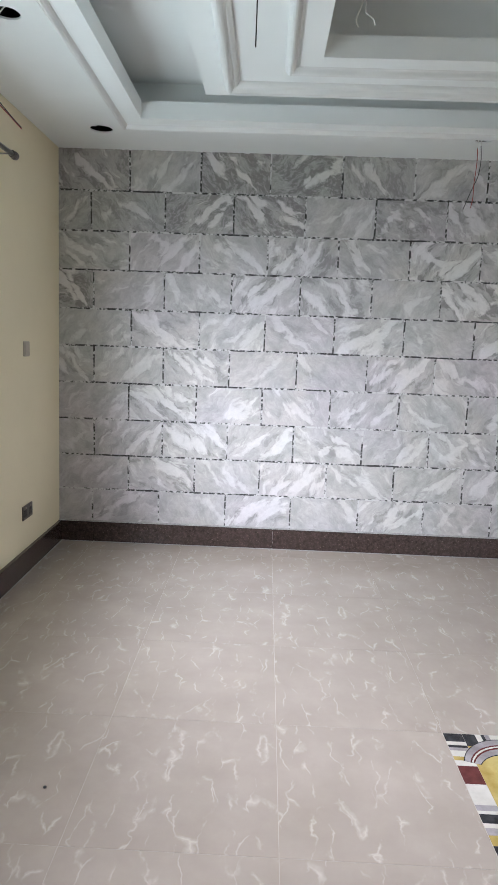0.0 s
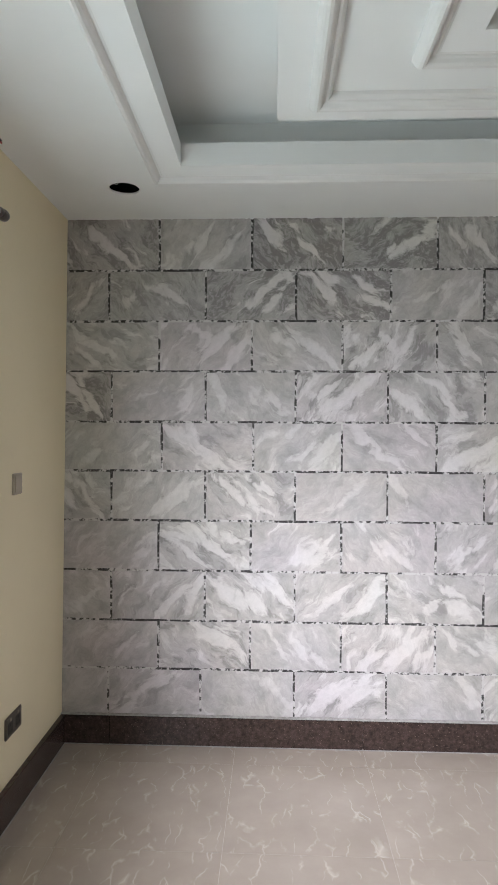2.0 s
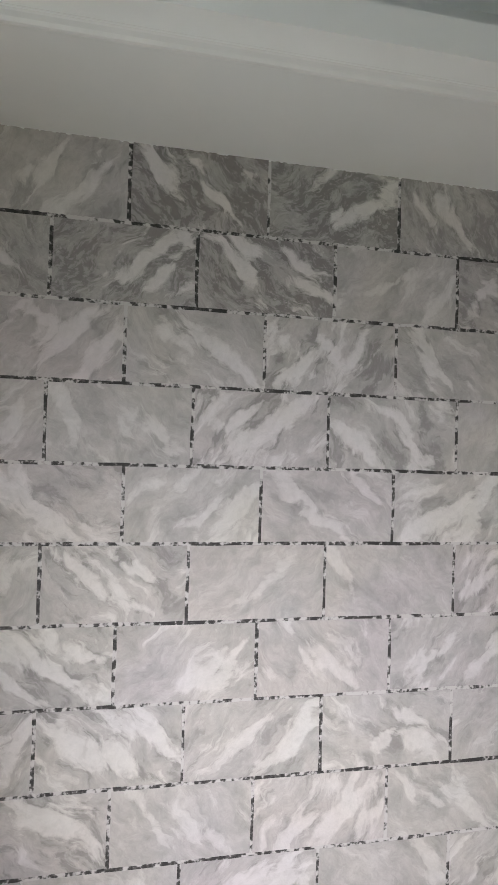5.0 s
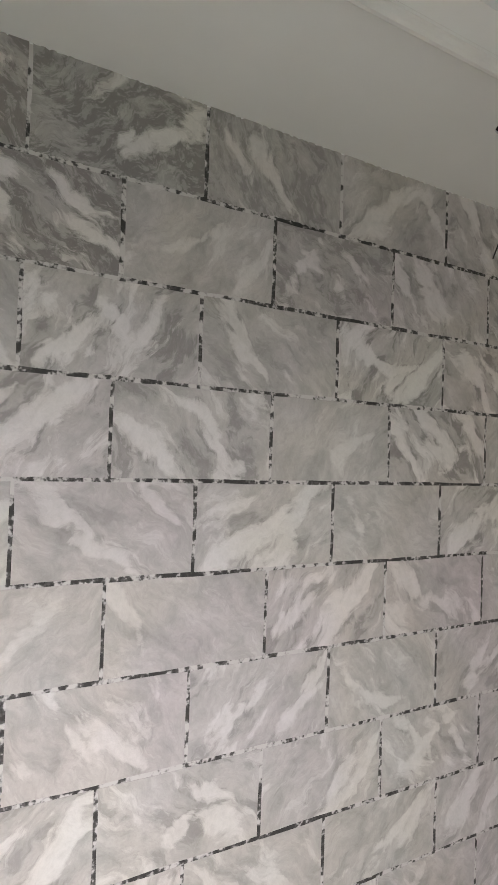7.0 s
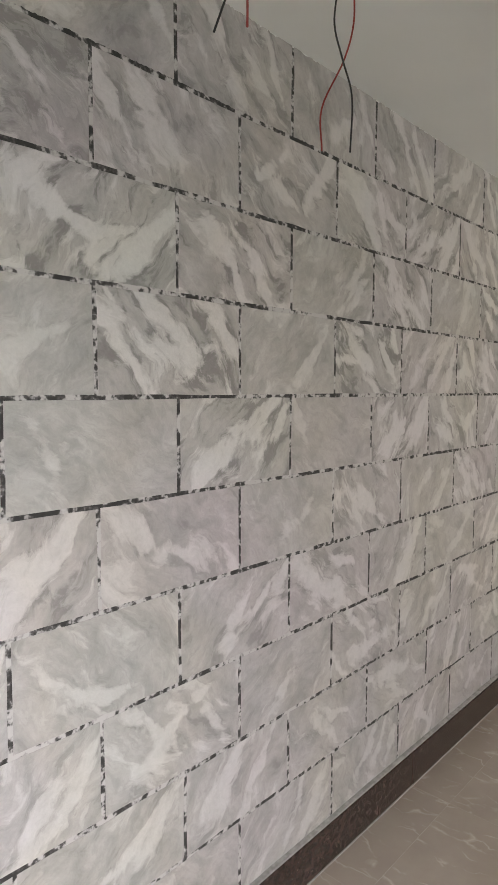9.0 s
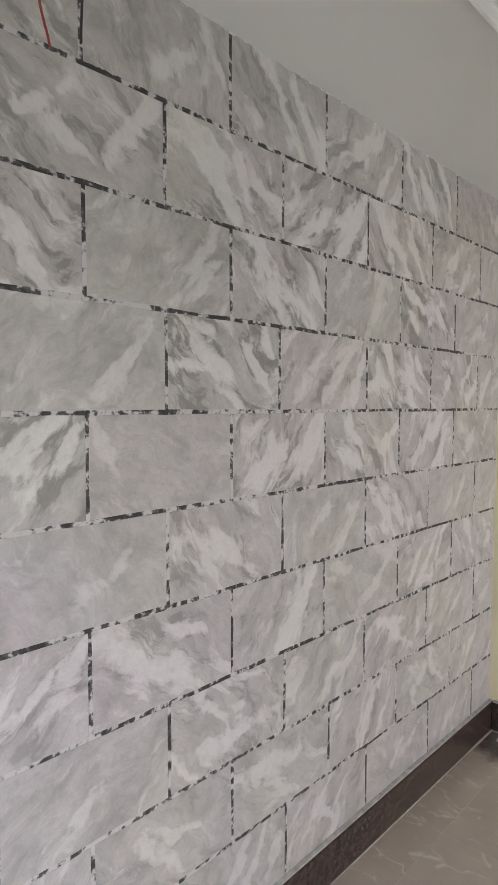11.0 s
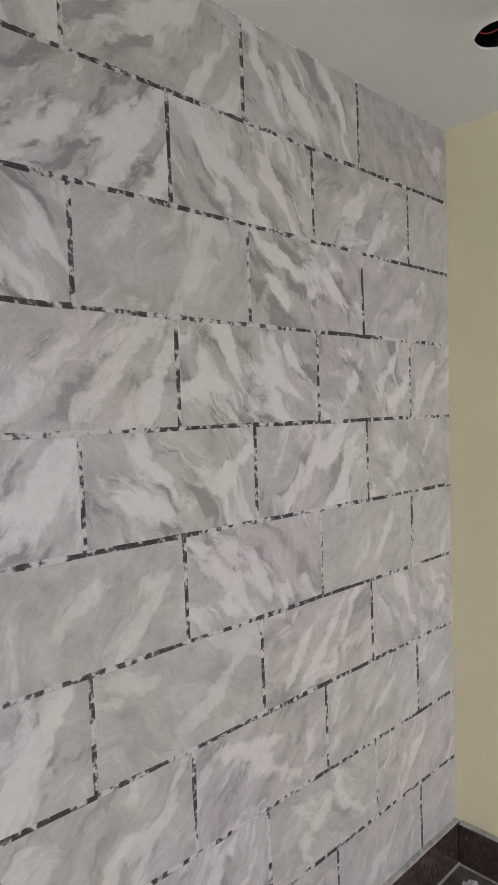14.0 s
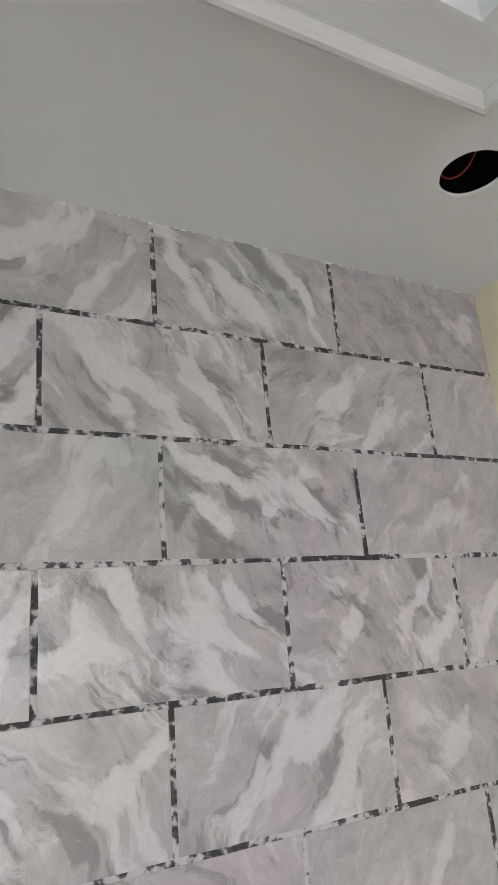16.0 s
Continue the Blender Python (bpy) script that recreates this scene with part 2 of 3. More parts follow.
def floor_stone(N, L):
    """Polished beige stone with short cream crackle veins."""
    t, info = N.new("ShaderNodeTexCoord"), N.new("ShaderNodeObjectInfo")
    off = combine(N, L, maths(N, L, "MULTIPLY", info.outputs["Random"], 71.0), maths(N, L, "MULTIPLY", info.outputs["Random"], 23.0), 0.0)
    p = vec_math(N, L, "ADD", t.outputs["Object"], off)
    bend = N.new("ShaderNodeTexNoise")
    bend.inputs["Scale"].default_value, bend.inputs["Detail"].default_value = 9.0, 4.0
    L.new(p, bend.inputs["Vector"])
    w = vec_math(N, L, "ADD", p, vec_math(N, L, "MULTIPLY", vec_math(N, L, "SUBTRACT", bend.outputs["Color"], (0.5, 0.5, 0.5)), (0.12, 0.12, 0.0)))
    v = N.new("ShaderNodeTexVoronoi")
    v.feature = "DISTANCE_TO_EDGE"
    v.inputs["Scale"].default_value = 9.0
    L.new(vec_math(N, L, "MULTIPLY", w, (1.45, 0.42, 1.0)), v.inputs["Vector"])
    vein = ramp(N, L, v.outputs["Distance"], [(0.0, 1.0), (0.012, 0.6), (0.05, 0.0)])
    some = ramp(N, L, tex_noise(N, L, vec_math(N, L, "MULTIPLY", p, (1.3, 0.7, 1.0)), 12.0, 3, 0.5), [(0.48, 0.0), (0.62, 1.0)])
    cloud = tex_noise(N, L, p, 4.0, 5, 0.6)
    body = ramp(N, L, cloud, [(0.3, (0.40, 0.343, 0.294)), (0.55, (0.44, 0.381, 0.331)), (0.75, (0.48, 0.419, 0.367))])
    return mix(N, L, maths(N, L, "MULTIPLY", maths(N, L, "MULTIPLY", vein, some), 0.54), body, (0.74, 0.71, 0.665))


def granite(N, L):
    t, info = N.new("ShaderNodeTexCoord"), N.new("ShaderNodeObjectInfo")
    p = vec_math(N, L, "ADD", t.outputs["Object"], combine(N, L, maths(N, L, "MULTIPLY", info.outputs["Random"], 41.0), 0.0, 0.0))
    n = tex_noise(N, L, p, 55.0, 4, 0.7)
    c = ramp(N, L, n, [(0.3, (0.024, 0.017, 0.0155)), (0.52, (0.052, 0.035, 0.031)), (0.70, (0.088, 0.055, 0.048))])
    v = tex_noise(N, L, p, 120.0, 1, 0.5)
    return mix(N, L, ramp(N, L, v, [(0.69, 0.0), (0.73, 1.0)]), c, (0.17, 0.125, 0.105))


def plain(*rgb):
    return lambda N, L: rgb


def speckled(a, b, scale):
    def build(N, L):
        t = N.new("ShaderNodeTexCoord")
        return ramp(N, L, tex_noise(N, L, t.outputs["Object"], scale, 4, 0.6), [(0.35, a), (0.65, b)])
    return build


MARBLE = material("marbled_paint", marble, 0.34, spec=0.45, bump=(70.0, 0.25))
JOINT = material("joint_paint", joint_paint, 0.7)
CREAM = material("cream_emulsion", wall_paint, 0.6, spec=0.35, bump=(160.0, 0.15))
WHITE = material("ceiling_emulsion", ceiling_paint, 0.6, spec=0.35, bump=(120.0, 0.1))
MOULD = material("gloss_white_moulding", speckled((0.69, 0.70, 0.69), (0.745, 0.755, 0.745), 3.0), 0.35)
FLOOR = material("polished_floor_stone", floor_stone, 0.16, spec=0.5)
GROUT = material("pale_grout", speckled((0.48, 0.43, 0.375), (0.57, 0.515, 0.455), 9.0), 0.8)
GRANITE = material("brown_granite", granite, 0.22)
CAULK = material("cement_bead", speckled((0.27, 0.26, 0.25), (0.42, 0.41, 0.395), 40.0), 0.8)
# near-black paints the shade above the lamp holes into the colour
HOLE_SHADE = material("lamp_hole_shade", speckled((0.010, 0.009, 0.008), (0.03, 0.026, 0.022), 12.0), 0.9)
STEEL = material("brushed_nickel", speckled((0.30, 0.29, 0.28), (0.40, 0.39, 0.38), 90.0), 0.35, metal=0.9)
DARK_STEEL = material("dark_nickel", speckled((0.07, 0.06, 0.055), (0.16, 0.14, 0.13), 70.0), 0.35, metal=0.8)
DARK_METAL = material("dark_bar_paint", plain(0.03, 0.03, 0.032), 0.45)
FRAME = material("aluminium_frame", speckled((0.16, 0.16, 0.165), (0.22, 0.22, 0.225), 60.0), 0.4, metal=0.6)
PLATE = material("grey_plate", speckled((0.13, 0.115, 0.10), (0.17, 0.15, 0.13), 80.0), 0.35, metal=0.3)
PLATE_DARK = material("plate_insert", plain(0.055, 0.05, 0.045), 0.4)
ROCKER = material("beige_rocker", plain(0.42, 0.37, 0.30), 0.35)
RED = material("red_cable", plain(0.27, 0.03, 0.024), 0.45)
BLACK = material("black_cable", plain(0.018, 0.018, 0.018), 0.45)
PALE = material("white_cable", plain(0.72, 0.72, 0.70), 0.5)
SCRAP = material("white_plastic_scrap", speckled((0.6, 0.6, 0.6), (0.8, 0.8, 0.8), 30.0), 0.35)
GLASS = material("window_glass", plain(0.95, 0.97, 0.97), 0.02)
GLASS.node_tree.nodes["Principled BSDF"].inputs["Transmission Weight"].default_value = 1.0
OUTSIDE = material("rendered_outside_wall", speckled((0.5, 0.48, 0.44), (0.6, 0.58, 0.53), 8.0), 0.9)


# ---- mesh helpers ----
def mesh_object(name, bm, mats, parent=None, label=""):
    me = bpy.data.meshes.new(name)
    bmesh.ops.recalc_face_normals(bm, faces=bm.faces[:])
    bm.to_mesh(me)
    bm.free()
    for m in mats if isinstance(mats, (list, tuple)) else [mats]:
        me.materials.append(m)
    ob = new(name, me)
    ob.parent = parent
    if label:
        ob["label"] = label
    return ob


def part(name, bm, mats, parent, label=""):
    return mesh_object(name, bm, mats, parent, label)


def box(bm, x0, x1, y0, y1, z0, z1, slot=0, bevel=0.0):
    m = Matrix.LocRotScale(((x0 + x1) / 2, (y0 + y1) / 2, (z0 + z1) / 2), None, (x1 - x0, y1 - y0, z1 - z0))
    got = bmesh.ops.create_cube(bm, size=1, matrix=m)
    faces = {f for v in got["verts"] for f in v.link_faces}
    for f in faces:
        f.material_index = slot
    if bevel:
        edges = {e for f in faces for e in f.edges}
        bmesh.ops.bevel(bm, geom=list(edges), offset=bevel, segments=2, affect="EDGES")


def box_bm(*a, **k):
    bm = bmesh.new()
    box(bm, *a, **k)
    return bm


def smooth(ob):
    for p in ob.data.polygons:
        p.use_smooth = True
    return ob


# ---- floor, walls ----
floor = mesh_object("floor", box_bm(XW - 0.2, XE + 0.2, YS - 0.2, YN + 0.2, ZF - 0.2, ZF - 0.0008), GROUT)
tagged(floor, "polished beige stone floor with pale veins", "floor", kind="structure")

wall_north = mesh_object("wall_north", box_bm(XW - 0.2, XE + 0.2, YN, YN + 0.2, ZF - 0.2, ZC + 0.5), JOINT)
tagged(wall_north, "feature wall hand-marbled as grey and white stone blocks", "wall", kind="structure")


def wall_with_opening(name, along, fixed0, fixed1, a0, a1, opening, mat):
    """A wall from four blocks round one opening (start, end, bottom, head)."""
    o0, o1, zb, zt = opening
    bm = bmesh.new()
    for p0, p1, z0, z1 in ((a0, o0, ZF - 0.2, ZC + 0.5), (o1, a1, ZF - 0.2, ZC + 0.5), (o0, o1, ZF - 0.2, zb), (o0, o1, zt, ZC + 0.5)):
        if along == "y":
            box(bm, fixed0, fixed1, p0, p1, z0, z1)
        else:
            box(bm, p0, p1, fixed0, fixed1, z0, z1)
    return mesh_object(name, bm, mat)


def leaning(ob, slope):
    """Shears a wall sideways, by slope for each metre of height."""
    for v in ob.data.vertices:
        v.co.x += slope * v.co.z
    return ob


wall_west = leaning(wall_with_opening("wall_west", "y", XW - 0.2, XW, YS, YN, WIN_W, CREAM), LEAN_W)
tagged(wall_west, "cream painted wall with a barred window", "wall", kind="structure")
wall_east = leaning(wall_with_opening("wall_east", "y", east_x(0), east_x(0) + 0.25, YS, YN, ADDED_WIN_E, CREAM), LEAN_E)
tagged(wall_east, "plain cream painted wall", "wall", kind="structure")
wall_south = wall_with_opening("wall_south", "x", YS - 0.2, YS, XW - 0.2, XE + 0.2, ADDED_WIN_S, CREAM)
tagged(wall_south, "plain cream painted wall", "wall", kind="structure")
ground = mesh_object("ground", box_bm(-60, 60, -60, 60, -0.6, -0.45), OUTSIDE)
tagged(ground, "pale paved ground outside", "ground", kind="structure")

# ---- ceiling: border, tray, hung panel, recess, mouldings ----
HOLES = [(-0.963, 4.15, 0.068), (-0.981, 2.793, 0.052), (1.32, 4.15, 0.05), (1.745, 4.15, 0.05), (4.0, 4.144, 0.073)]


def sheet(bm, x0, x1, y0, y1, z, holes=(), slot=0):
    """A flat underside, pierced by round holes that lie along its longer run."""
    def quad(a, b, c, d):
        if b - a > 1e-4 and d - c > 1e-4:
            f = bm.faces.new([bm.verts.new(v) for v in ((a, c, z), (b, c, z), (b, d, z), (a, d, z))])
            f.material_index = slot
    run_x = (x1 - x0) > (y1 - y0)
    at = x0 if run_x else y0
    for cx, cy, r in sorted(holes, key=lambda h: h[0] if run_x else h[1]):
        s = r * 1.6
        lo, hi = (cx - s, cx + s) if run_x else (cy - s, cy + s)
        if run_x:
            quad(at, lo, y0, y1), quad(lo, hi, y0, cy - s), quad(lo, hi, cy + s, y1)
        else:
            quad(x0, x1, at, lo), quad(x0, cx - s, lo, hi), quad(cx + s, x1, lo, hi)
        at = hi
        n = 48
        ring = []
        for k in range(n):
            a = 2 * math.pi * k / n
            c, d = math.cos(a), math.sin(a)
            m = s / max(abs(c), abs(d))
            j = r * (1 + 0.018 * math.sin(3 * a + cx) + 0.007 * math.sin(7 * a))
            ring.append([bm.verts.new(v) for v in ((cx + c * m, cy + d * m, z), (cx + c * j, cy + d * j, z), (cx + c * j, cy + d * j, z + 0.008), (cx + c * r * 2, cy + d * r * 2, z + 0.009), (cx + c * r * 2, cy + d * r * 2, z + 0.16))])
        for k in range(n):
            a, b = ring[k], ring[(k + 1) % n]
            for i in range(4):
                f = bm.faces.new((a[i], b[i], b[i + 1], a[i + 1]))
                f.material_index = slot if i < 2 else 1
        f = bm.faces.new([v[4] for v in ring])
        f.material_index = 1
    if run_x:
        quad(at, x1, y0, y1)
    else:
        quad(x0, x1, at, y1)


TRAY = (-0.663, 3.712, -0.95, 3.848)
PANEL = (-0.277, 3.32, -0.55, 3.55)
RECESS = (0.275, 2.775, -0.05, 3.028)
LIP, HIGH, DROP = 0.062, 0.21, 0.03


def frame_faces(bm, outer, inner, z, slot=0, holes=()):
    """A flat rectangular ring."""
    (a, b, c, d), (e, f, g, h) = outer, inner
    for x0, x1, y0, y1 in ((a, b, h, d), (a, b, c, g), (a, e, g, h), (f, b, g, h)):
        sheet(bm, x0, x1, y0, y1, z, [h for h in holes if x0 < h[0] < x1 and y0 < h[1] < y1], slot)


def rim(bm, r, z0, z1):
    x0, x1, y0, y1 = r
    c = [(x0, y0), (x1, y0), (x1, y1), (x0, y1)]
    for k in range(4):
        (p, q), (s, t) = c[k], c[(k + 1) % 4]
        bm.faces.new([bm.verts.new(v) for v in ((p, q, z0), (s, t, z0), (s, t, z1), (p, q, z1))])


def grown(r, d):
    return (r[0] - d, r[1] + d, r[2] - d, r[3] + d)


bm = bmesh.new()
x0, x1, y0, y1 = TRAY
sheet(bm, XW, XE, y1, YN, ZC, [h for h in HOLES if h[1] > 4])
sheet(bm, XW, XE, YS, y0, ZC)
sheet(bm, XW, x0, y0, y1, ZC, [h for h in HOLES if h[1] < 4])
sheet(bm, x1, XE, y0, y1, ZC)
rim(bm, TRAY, ZC - DROP, ZC + LIP)
frame_faces(bm, grown(TRAY, 0.12), TRAY, ZC - DROP)
back_set = grown(TRAY, 0.15)
frame_faces(bm, back_set, TRAY, ZC + LIP)
rim(bm, back_set, ZC + LIP, ZC + HIGH)
frame_faces(bm, back_set, grown(RECESS, 0.16), ZC + HIGH)
# hung panel
frame_faces(bm, PANEL, RECESS, ZC - 0.004, holes=[(0.01, 2.2, 0.04)])
rim(bm, PANEL, ZC - 0.004, ZC + HIGH)
rim(bm, RECESS, ZC - DROP, ZC + 0.06)
frame_faces(bm, grown(RECESS, 0.095), RECESS, ZC - DROP)
frame_faces(bm, grown(RECESS, 0.16), RECESS, ZC + 0.06)
rim(bm, grown(RECESS, 0.16), ZC + 0.06, ZC + 0.34)
g = grown(RECESS, 0.16)
sheet(bm, *g, ZC + 0.34)
# roof above
sheet(bm, XW - 0.2, XE + 0.2, YS - 0.2, YN + 0.2, ZC + 0.5)
me_ceiling = mesh_object("ceiling", bm, [WHITE, HOLE_SHADE])
tagged(me_ceiling, "white stepped plaster tray ceiling with hung panel", "ceiling", kind="structure")


def moulding(name, rect, profile, mat, label):
    """A mitred moulding round a rectangle; the profile runs inwards from its outer line."""
    bm = bmesh.new()
    rings = []
    for d, z in profile:
        a, b, c, e = grown(rect, -d)
        rings.append([bm.verts.new(v) for v in ((a, c, z), (b, c, z), (b, e, z), (a, e, z))])
    for p, q in zip(rings, rings[1:]):
        for k in range(4):
            bm.faces.new((p[k], p[(k + 1) % 4], q[(k + 1) % 4], q[k]))
    return tagged(mesh_object(name, bm, mat), label, "moulding", kind="structure")


def ogee(wide, deep, z, end=0.0):
    """A bead and hollow; end: how far below z the inner side comes to rest."""
    e = end / deep
    out = [(0, z)]
    for u, v in ((0.0, 0.3), (0.05, 0.45), (0.12, 0.7), (0.22, 0.9), (0.34, 1.0), (0.46, 0.96), (0.56, 0.82), (0.62, max(e, 0.56) + 0.06), (0.70, max(e, 0.5)), (0.80, max(e, 0.5) + 0.04), (0.90, max(e, 0.42)), (0.97, max(e, 0.25)), (1.0, e)):
        out.append((u * wide, z - v * deep))
    return out


moulding("trim_tray", (-0.806, 3.862, -1.11, 3.992), ogee(0.064, 0.056, ZC, DROP - 0.002), MOULD, "white moulding round the ceiling tray")
moulding("trim_panel_outer", (-0.172, 3.222, -0.445, 3.438), ogee(0.075, 0.042, ZC - 0.004), MOULD, "white moulding round the hung panel")
moulding("trim_panel_inner", (0.115, 2.935, -0.21, 3.188), ogee(0.068, 0.05, ZC - 0.004, DROP - 0.006), MOULD, "white moulding round the ceiling recess")


# ---- window ----
def window_unit(name, opening, m, label):
    """A sliding window; m carries wall coordinates (along, out of the room, up) into the place."""
    a0, a1, z0, z1 = opening
    base = tagged(new(name), label, "window", kind="structure")
    base.matrix_world = m
    bm = bmesh.new()
    mid = (a0 + a1) / 2
    for a, b, c, d in ((a0, a1, z0, z0 + 0.05), (a0, a1, z1 - 0.05, z1), (a0, a0 + 0.045, z0 + 0.05, z1 - 0.05), (a1 - 0.045, a1, z0 + 0.05, z1 - 0.05), (mid - 0.03, mid + 0.03, z0 + 0.05, z1 - 0.05)):
        box(bm, a, b, 0.1, 0.17, c, d, bevel=0.003)
    part("window_frame", bm, FRAME, base)
    for a, b in ((a0 + 0.045, mid - 0.03), (mid + 0.03, a1 - 0.045)):
        pane = part("pane", box_bm(a, b, 0.135, 0.14, z0 + 0.05, z1 - 0.05), GLASS, base)
        pane.visible_shadow = False
    z = z1 - 0.216
    while z > z0 + 0.08:
        part("bar", box_bm(a0, a1, 0.004, 0.018, z - 0.008, z + 0.008, bevel=0.002), DARK_METAL, base)
        z -= 0.216
    part("transom", box_bm(a0, a1, 0.02, 0.05, z1 - 0.2, z1 - 0.002, bevel=0.003), FRAME, base, "grey aluminium top panel")
    part("window_sill", box_bm(a0, a1, -0.015, 0.1, z0 + 0.002, z0 + 0.02, bevel=0.004), MOULD, base)
    return base


BARRED = "sliding aluminium window with dark horizontal burglar bars"
window_unit("window_1", WIN_W, Matrix(((0, -1, 0, west_x(1.5)), (1, 0, 0, 0), (0, 0, 1, 0), (0, 0, 0, 1))), BARRED)
# the east and south units are unseen, added to fit the fill-light openings
window_unit("added_window_2", (-ADDED_WIN_E[1], -ADDED_WIN_E[0], *ADDED_WIN_E[2:]), Matrix(((0, 1, 0, east_x(1.5)), (-1, 0, 0, 0), (0, 0, 1, 0), (0, 0, 0, 1))), BARRED)
window_unit("added_window_3", (-ADDED_WIN_S[1], -ADDED_WIN_S[0], *ADDED_WIN_S[2:]), Matrix(((-1, 0, 0, 0), (0, -1, 0, YS), (0, 0, 1, 0), (0, 0, 0, 1))), BARRED)

# ---- skirting ----
SK_TOP, SK_T = 0.128, 0.026
PITCH, FX, FY = 0.65, 0.178, 3.708        # floor tiles: size, a joint's x, a joint's y


def skirting(name, start, end, turn, first, label):
    """Granite skirting on a wall's foot: an Empty that holds the slabs and the cement bead."""
    base = tagged(new(name), label, "skirting", kind="structure")
    length = (Vector(end) - Vector(start)).length
    base.matrix_world = Matrix.Translation(start) @ pose(0, 0, 0, 0, 0, turn)
    cuts = [0.0]
    while first < length - 0.1:
        cuts.append(first)
        first += 2 * PITCH
    cuts.append(length)
    for k, (a, b) in enumerate(zip(cuts, cuts[1:])):
        slab = part("slab", box_bm(-(b - a) / 2 + 0.0008, (b - a) / 2 - 0.0008, -SK_T, 0, 0.004, SK_TOP - ZF, bevel=0.002), GRANITE, base)
        slab.location = ((a + b) / 2, 0.001 * (k % 2), 0)
    if name != "baseboard_west":
        part("cement_bead", bead_bm(length), CAULK, base, "smeared grey cement line")
    part("floor_joint", box_bm(0.01, length - 0.01, -SK_T - 0.002, -SK_T + 0.002, 0, 0.004), CAULK, base, "pale grout line")
    return base


def bead_bm(length):
    """The uneven cement line on top of the skirting."""
    bm = bmesh.new()
    n = int(length / 0.03)
    rows = []
    for k in range(n + 1):
        x = length * k / n
        a = 0.004 + 0.005 * noise.noise((x * 9, 0, 3.1))
        rows.append([bm.verts.new(v) for v in ((x, -SK_T + 0.006, SK_TOP - ZF - 0.001), (x, -SK_T + 0.009 + a * 0.3, SK_TOP - ZF + 0.002 + a * 0.4), (x, -0.003, SK_TOP - ZF + 0.004 + a * 0.6), (x, 0.002, SK_TOP - ZF + 0.004 + a * 0.6))])
    for p, q in zip(rows, rows[1:]):
        for i in range(3):
            bm.faces.new((p[i], q[i], q[i + 1], p[i + 1]))
    return bm


skirting("baseboard_north", (XW, YN, ZF), (XE, YN, ZF), 0, FX - 2 * PITCH - XW, "polished brown granite skirting under the marbled wall")
skirting("baseboard_west", (XW, YS, ZF), (XW, YN - SK_T - 0.001, ZF), 90, 1.2, "polished brown granite skirting under the cream wall")
skirting("baseboard_east", (east_x(0), YN - SK_T - 0.001, ZF), (east_x(0), YS, ZF), -90, 0.9, "dusty brown granite skirting in the corner")

# ---- the blocks of the feature wall ----
LINES = [ZC + 0.004, 2.424, 2.163, 1.906, 1.646, 1.393, 1.138, 0.879, 0.620, 0.370, SK_TOP + 0.004]
ODD = [-0.875, -0.399, 0.064, 0.541, 1.020, 1.497, 1.961, 2.438, 2.891, 3.394, 3.885]
EVEN = [-1.122, -0.635, -0.173, 0.296, 0.782, 1.248, 1.729, 2.199, 2.667, 3.151, 3.658, 4.140]
# joints that stray from their column: (row, joint): metres
STRAY = {(2, 1): -0.014, (10, 1): -0.014, (10, 2): -0.02, (5, 1): 0.014, (2, 4): 0.011, (2, 5): -0.009, (5, 2): 0.01, (9, 6): 0.014, (9, 9): 0.034,
         (10, 9): 0.022, (10, 10): 0.022, (10, 11): 0.02, (2, 12): 0.012, (6, 12): -0.011, (8, 9): 0.012, (4, 9): -0.015, (8, 11): -0.012, (6, 11): -0.01, (10, 8): 0.014}
